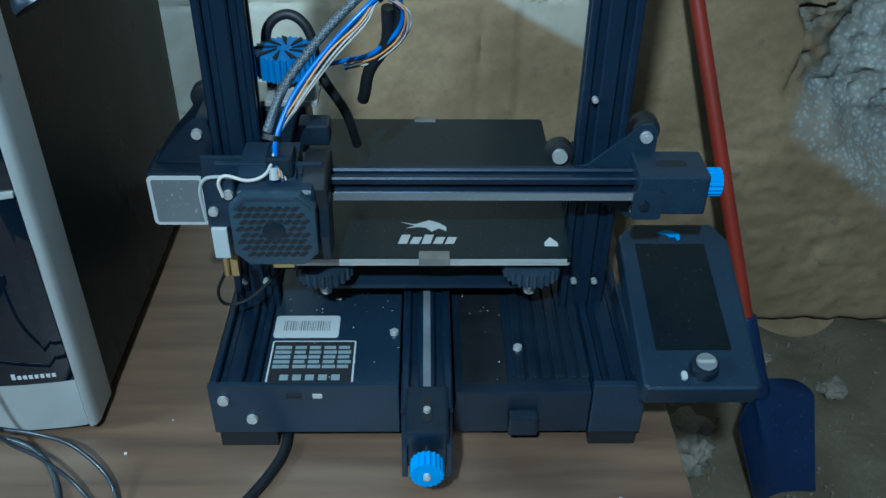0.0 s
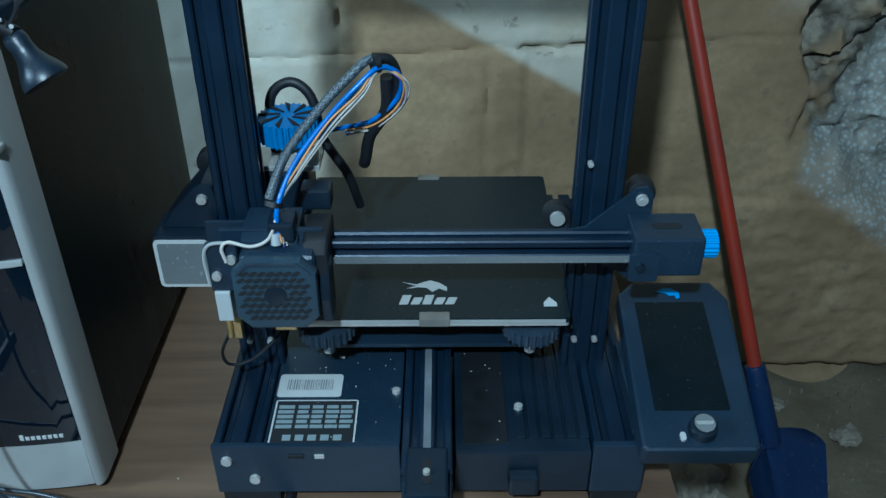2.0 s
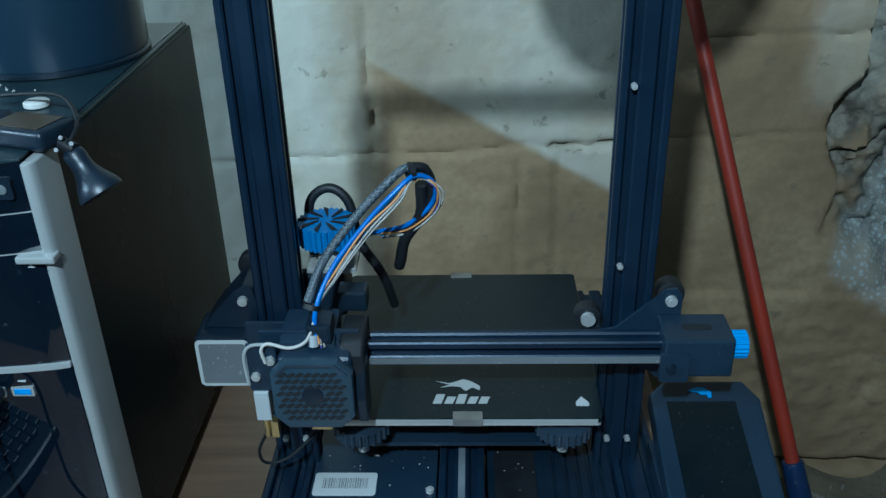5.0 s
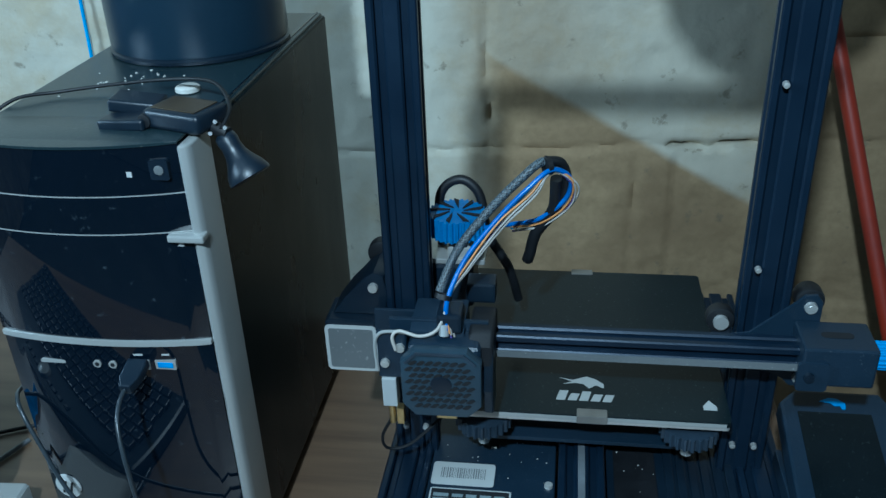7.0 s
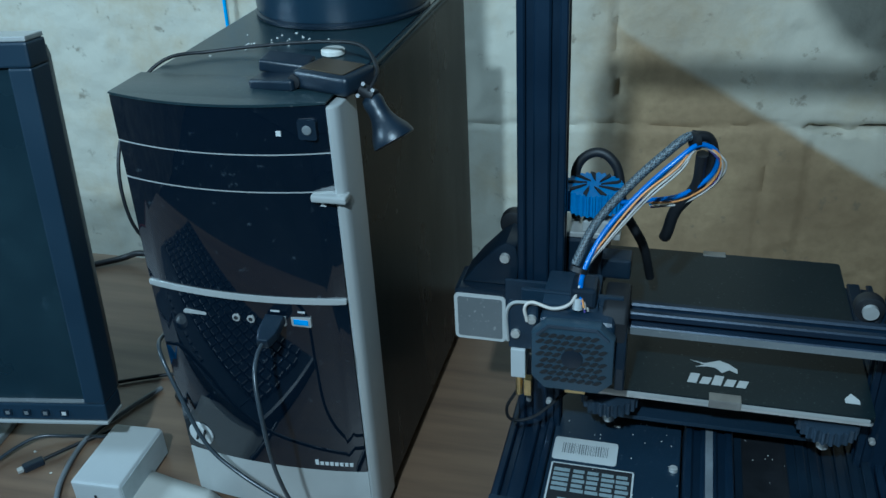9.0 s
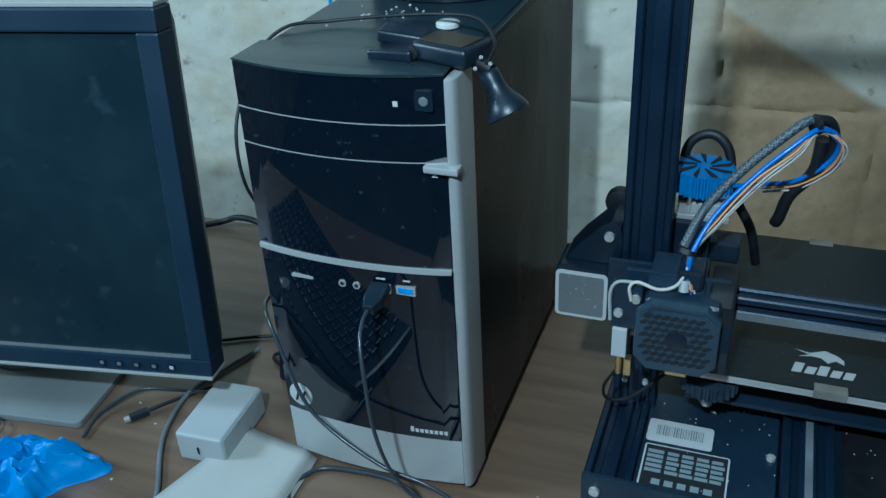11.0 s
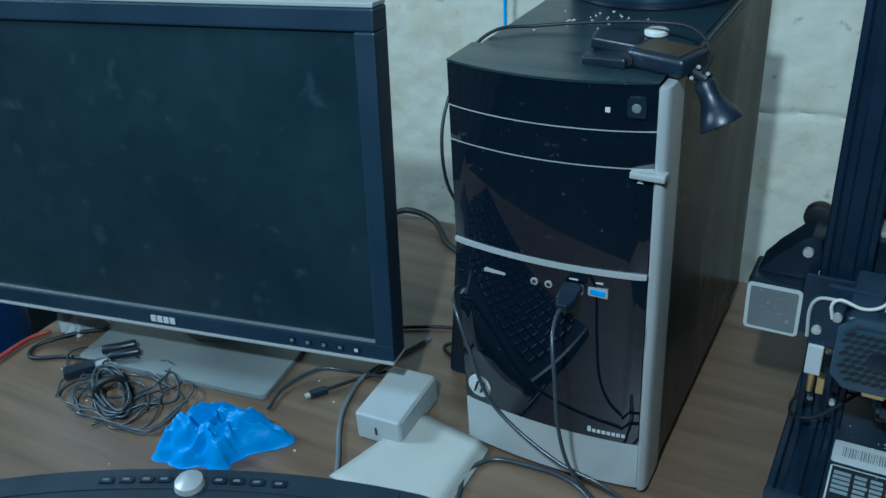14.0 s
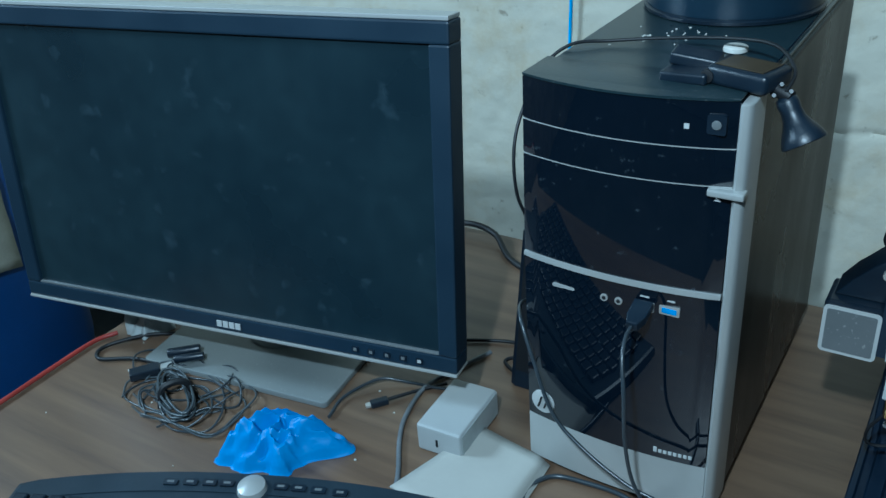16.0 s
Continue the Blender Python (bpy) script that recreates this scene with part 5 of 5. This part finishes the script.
def cable_bundle():
    t = thing("tangled_cable", "tangled dark USB lead tied in a bundle on the desk", "cable")
    rnd = random.Random(11)
    cx, cy = -0.862, 0.458
    d = Vector((0.86, -0.50, 0))
    e = Vector((0.50, 0.86, 0))
    pts = []
    for k in range(7):
        w, l = 0.007 + 0.007 * rnd.random(), 0.040 + 0.010 * rnd.random()
        for a in range(0, 360, 45):
            p = Vector((cx, cy, 0)) + d * l * math.cos(radians(a)) + e * w * math.sin(radians(a)) * (1.2 + 0.3 * rnd.random())
            p.z = 0.754 + 0.0022 * k + 0.002 * rnd.random()
            pts.append(p)
    part("wound_lead", tube(pts, 0.0014, 8, 4), "lead_grey", t, "", 60)
    part("tie", tube([Vector((cx, cy, 0.751)) + e * 0.02, Vector((cx, cy, 0.775)) + e * 0.012, Vector((cx, cy, 0.776)) - e * 0.012, Vector((cx, cy, 0.751)) - e * 0.02], 0.004, 8), "rubber", t)
    for k in range(10):
        loop = []
        r = rnd.uniform(0.038, 0.068)
        ox, oy, ph = cx + rnd.uniform(-0.045, 0.030), cy + rnd.uniform(-0.012, 0.035), rnd.uniform(0, 6)
        for i in range(9):
            a = ph + i * 0.72
            rr = r * (0.75 + 0.5 * rnd.random())
            loop.append((ox + rr * math.cos(a), oy + 0.72 * rr * math.sin(a), 0.753 + 0.010 * rnd.random() * (i % 2)))
        part("loose_loop", tube(loop, 0.0012, 8, 6), "lead" if k % 2 else "lead_grey", t, "", 60)
    pl = part("usb_plug", box(-0.024, 0.012, -0.0085, 0.0085, 0, 0.010, bevel=0.002, m=pose(-0.932, 0.480, 0.752, 0, 0, 52)), "plastic", t)
    part("plug_tip", box(0.0122, 0.026, -0.006, 0.006, 0.002, 0.0075, m=pose(-0.932, 0.480, 0.752, 0, 0, 52)), "silver", pl, "steel plug tip")
    part("ferrite", cyl((-0.925, 0.505, 0.768), (-0.894, 0.530, 0.770), 0.006, None, 16, 0.002), "plastic", t, "", 40)
    part("ferrite", cyl((-0.908, 0.500, 0.768), (-0.880, 0.522, 0.769), 0.005, None, 16, 0.002), "plastic", t, "", 40)
    part("trailing_lead", tube([(-0.925, 0.500, 0.755), (-0.975, 0.490, 0.754), (-1.015, 0.470, 0.754), (-1.030, 0.490, 0.754), (-1.000, 0.530, 0.756), (-0.960, 0.560, 0.754), (-0.90, 0.60, 0.754)], 0.0026, 8), "rubber", t, "", 60)
    return t


cable_bundle()
mc = cable("micro_usb_lead", "black lead with a bare connector end on the desk", [(-0.600, 0.625, Z), (-0.622, 0.600, Z), (-0.636, 0.580, Z + 0.001), (-0.643, 0.570, Z + 0.001)], 0.002, "rubber")
part("plug", box(-0.011, 0.009, -0.0045, 0.0045, 0, 0.007, bevel=0.0015, m=pose(-0.649, 0.562, 0.7505, 0, 0, 52)), "plastic", mc)
part("plug_tip", box(-0.0165, -0.0112, -0.003, 0.003, 0.002, 0.005, m=pose(-0.649, 0.562, 0.7505, 0, 0, 52)), "bright", mc)
cable("stand_lead", "black lead coming round the monitor's foot", [(-0.685, 0.515, Z), (-0.690, 0.550, Z + 0.002), (-0.670, 0.590, Z + 0.006), (-0.640, 0.605, Z + 0.002), (-0.600, 0.615, Z), (-0.57, 0.63, Z)], 0.0019, "lead")
cable("red_cable", "red mains lead over the desk's edge", [(-1.040, 0.520, Z + 0.001), (-1.052, 0.490, Z + 0.001), (-1.052, 0.420, Z + 0.001), (-1.050, 0.350, Z + 0.001), (-1.055, 0.270, Z), (-1.066, 0.20, 0.745), (-1.072, 0.1, 0.70)], 0.0030, "red_wire")

bag = tagged(part("plastic_bag", crumpled(34, 0.030, 0.036, 0.060, 7.7, 2.0), "film", None, "small crumpled milky plastic bag on the desk", 180), category="bag")
bag.matrix_world = Matrix.Translation((-1.018, 0.560, 0.7502))


def keyboard():
    k = thing("keyboard", "black multimedia keyboard with a silver dial and media buttons", "keyboard")
    k.matrix_world = Matrix.Translation((-0.668, 0.378, 0.75)) @ Matrix.Rotation(radians(23.0), 4, "Z") @ Matrix.Rotation(radians(3), 4, "X")
    top = []
    for i in range(25):
        x = -0.245 + 0.49 * i / 24
        top.append((x, 0.022 - 0.030 * (abs(x) / 0.245) ** 2.2))
    part("body", prism(top[::-1] + [(-0.250, -0.165), (0.250, -0.165)], 0.003, 0.021, "z", bevel=0.005), "kb", k)
    part("media_band", prism([(x, y - 0.004) for x, y in top[2:-2]][::-1] + [(x, y - 0.026) for x, y in top[2:-2]], 0.0212, 0.0222, "z"), "kb", k)
    dial = part("dial", lathe([(0.0, 0.0315), (0.006, 0.0310), (0.0135, 0.0275), (0.0150, 0.0225), (0.0150, 0.0215)][::-1], 36, (0, 0.002, 0)), "silver", k, "silver round dial", 40)
    for x in (-0.085, -0.065, -0.045, -0.027, 0.028, 0.046, 0.066, 0.088):
        y = 0.0205 - 0.030 * (abs(x) / 0.245) ** 2.2 - 0.014
        bt = part("media_button", prism(rounded(x - 0.0075, x + 0.0075, y - 0.004, y + 0.004, 0.002), 0.0222, 0.0242, "z"), "plastic", k)
        part("button_mark", box(x - 0.0035, x + 0.0035, y - 0.0014, y + 0.0014, 0.0242, 0.0244), "grey", bt)
    cap = box(-0.008, 0.008, -0.008, 0.008, 0, 0.007, bevel=0.002)
    key = part("key", cap, "plastic", k)
    first = True
    for r in range(7):
        for i in range(24):
            x, y = -0.228 + i * 0.0192 + (r % 3) * 0.003, -0.034 - r * 0.0192
            if abs(x) > 0.235:
                continue
            if first:
                key.location, first = (x, y, 0.021), False
                continue
            q = new("key", key.data)
            q.parent, q.location = k, (x, y, 0.021)
    return k


keyboard()
sp = thing("speaker", "small black wedge speaker standing behind the tower", "speaker")
part("body", prism([(0.660, 0.7505), (0.760, 0.7505), (0.760, 0.930), (0.700, 0.930)], -0.538, -0.475, "x", bevel=0.006), "plastic", sp)
part("grille", prism([(0.664, 0.770), (0.667, 0.770), (0.699, 0.915), (0.696, 0.915)], -0.532, -0.483, "x"), "rubber", sp)
rnd = random.Random(5)
b = bmesh.new()
for i in range(46):
    x, y, s = rnd.uniform(-1.0, 0.2), rnd.uniform(0.36, 0.60), rnd.uniform(0.001, 0.0028)
    if -0.47 < x < -0.27 and y > 0.55 or -0.18 < x < 0.18 and y > 0.53:
        continue
    add_box(b, x, x + s, y, y + s * 0.8, 0.7502, 0.7502 + s * 0.5)
add_box(b, -0.559, -0.555, 0.532, 0.536, 0.7502, 0.7525, bevel=0.0008)
tagged(part("desk_crumbs", b, "speck", None, "pale crumbs scattered over the desk"), category="crumbs", kind="stuff")
b = bmesh.new()
for i in range(70):
    x, y, s = rnd.uniform(-0.13, 0.13), rnd.uniform(0.555, 0.70), rnd.uniform(0.0004, 0.0011)
    if -0.022 < x < 0.022 or (0.022 < x and x > 0.066) or x < -0.134:
        continue
    z = 0.8168 if x < 0 else 0.8143
    add_box(b, x, x + s, y, y + s, z + 0.0004, z + 0.0008)
add_box(b, -0.082, -0.077, 0.660, 0.662, 0.8168, 0.8180)
tagged(part("printer_crumbs", b, "speck", None, "specks of plastic and dust on the printer's base"), category="crumbs", kind="stuff")


# ---- beyond the desk ----
def shovel():
    s = thing("shovel", "blue plastic shovel with a red handle leaning on the wall", "shovel")
    foot, top = Vector((0.526, 0.895, 0.238)), Vector((0.270, 1.270, 1.228))
    way = (top - foot).normalized()
    # the line passes the neck and the handle's lower end
    c = foot + way * 0.300
    part("handle", tube([c - way * 0.02, foot + way * 0.66, top], 0.0100, 16, 2), "red", s, "red-painted round handle", 60)
    part("socket", cyl(foot + way * 0.175, c, 0.018, 0.0145, 24, 0.003), "shovel_blue", s, "", 40)
    side = Vector((0.82, 0.45, 0.30)).normalized()
    side = (side - side.dot(way) * way).normalized()
    out = side.cross(way).normalized()
    if out.y > 0:
        out = -out
    bm = bmesh.new()
    n = 22
    g = [[], []]
    for layer in (0, 1):
        for j in range(n + 1):
            v = j / n
            row = []
            for i in range(n + 1):
                u = 2 * i / n - 1
                half = 0.070 if v < 0.80 else 0.070 - 0.034 * ((v - 0.80) / 0.20) ** 1.5
                rib = 0.018 * math.exp(-(u / 0.16) ** 2) * smooth_step(v, 0.25, 1.0)
                dish = 0.032 * (u * u) - rib - 0.010 * (0.5 - v)
                p = foot + way * (0.004 + 0.195 * v) + side * u * half * (0.74 + 0.26 * v) + out * (dish + 0.004 * layer)
                row.append(bm.verts.new(p))
            g[layer].append(row)
    for layer in (0, 1):
        for j in range(n):
            for i in range(n):
                q = (g[layer][j][i], g[layer][j][i + 1], g[layer][j + 1][i + 1], g[layer][j + 1][i])
                bm.faces.new(q if layer else q[::-1])
    for j in range(n):
        for i in (0, n):
            bm.faces.new((g[0][j][i], g[0][j + 1][i], g[1][j + 1][i], g[1][j][i]))
    for i in range(n):
        for j in (0, n):
            bm.faces.new((g[0][j][i], g[0][j][i + 1], g[1][j][i + 1], g[1][j][i]))
    part("blade", bm, "shovel_blue", s, "", 50)
    return s


shovel()


def rubble(name, place, size, seed, mat, label):
    bm = bmesh.new()
    bmesh.ops.create_icosphere(bm, subdivisions=4, radius=1)
    for v in bm.verts:
        n = noise.fractal(v.co * 1.7 + Vector((seed, 0, 0)), 0.8, 2.0, 5)
        v.co = Vector((v.co.x * size[0], v.co.y * size[1], v.co.z * size[2])) * (1 + 0.38 * n)
    ob = tagged(part(name, bm, mat, None, label, 40), category="rubble")
    ob.location = place
    return ob


rubble("plaster_lump", (0.407, 0.985, 0.262), (0.045, 0.049, 0.041), 3, "stone", "pale lump of broken plaster on the earth ledge")
for i, (x, y, s) in enumerate(((0.335, 0.84, 0.025), (0.49, 1.15, 0.020), (0.70, 1.12, 0.024), (0.775, 0.97, 0.018), (0.60, 1.20, 0.018), (0.38, 1.12, 0.024))):
    rubble("stone", (x, y, 0.236 + s * 0.3), (s, s * 0.8, s * 0.6), 10 + i, "stone", "small broken stone on the earth ledge")
b = bmesh.new()
for i in range(260):
    x, y, s = rnd.uniform(0.27, 1.2), rnd.uniform(0.6, 1.26), rnd.uniform(0.0012, 0.005)
    add_box(b, x, x + s, y, y + s * rnd.uniform(0.5, 1), 0.226, 0.236 + s * 0.4)
tagged(part("floor_debris", b, "stone", None, "crumbs of plaster on the earth ledge"), category="debris", kind="stuff")

dr = thing("plastic_drum", "blue plastic drum with pale sacking over its side", "drum")
part("drum_wall", lathe([(0.28, 0.0), (0.292, 0.01), (0.30, 0.25), (0.305, 0.27), (0.305, 0.30), (0.31, 0.32), (0.335, 0.86), (0.345, 0.87), (0.345, 0.90), (0.32, 0.90)], 56, (-1.935, 0.66, -0.012)), "drum", dr, "", 40)
bm = bmesh.new()
g = []
for j in range(16):
    row = []
    for i in range(22):
        a = radians(-85 + 95 * i / 21)
        z = 0.68 + 0.22 * j / 15 - 0.14 * (i / 21 - 0.5) * (1 - j / 15)
        r = 0.331 + 0.027 * (z - 0.3) / 0.55 - 0.004 + 0.004 * noise.noise(Vector((i * 0.4, j * 0.4, 1)))
        row.append(bm.verts.new((-1.935 + r * math.cos(a), 0.66 + r * math.sin(a), z)))
    g.append(row)
for j in range(15):
    for i in range(21):
        bm.faces.new((g[j][i], g[j][i + 1], g[j + 1][i + 1], g[j + 1][i]))
part("sacking", bm, "cloth", dr, "", 180).modifiers.new("thickness", "SOLIDIFY").thickness = 0.003
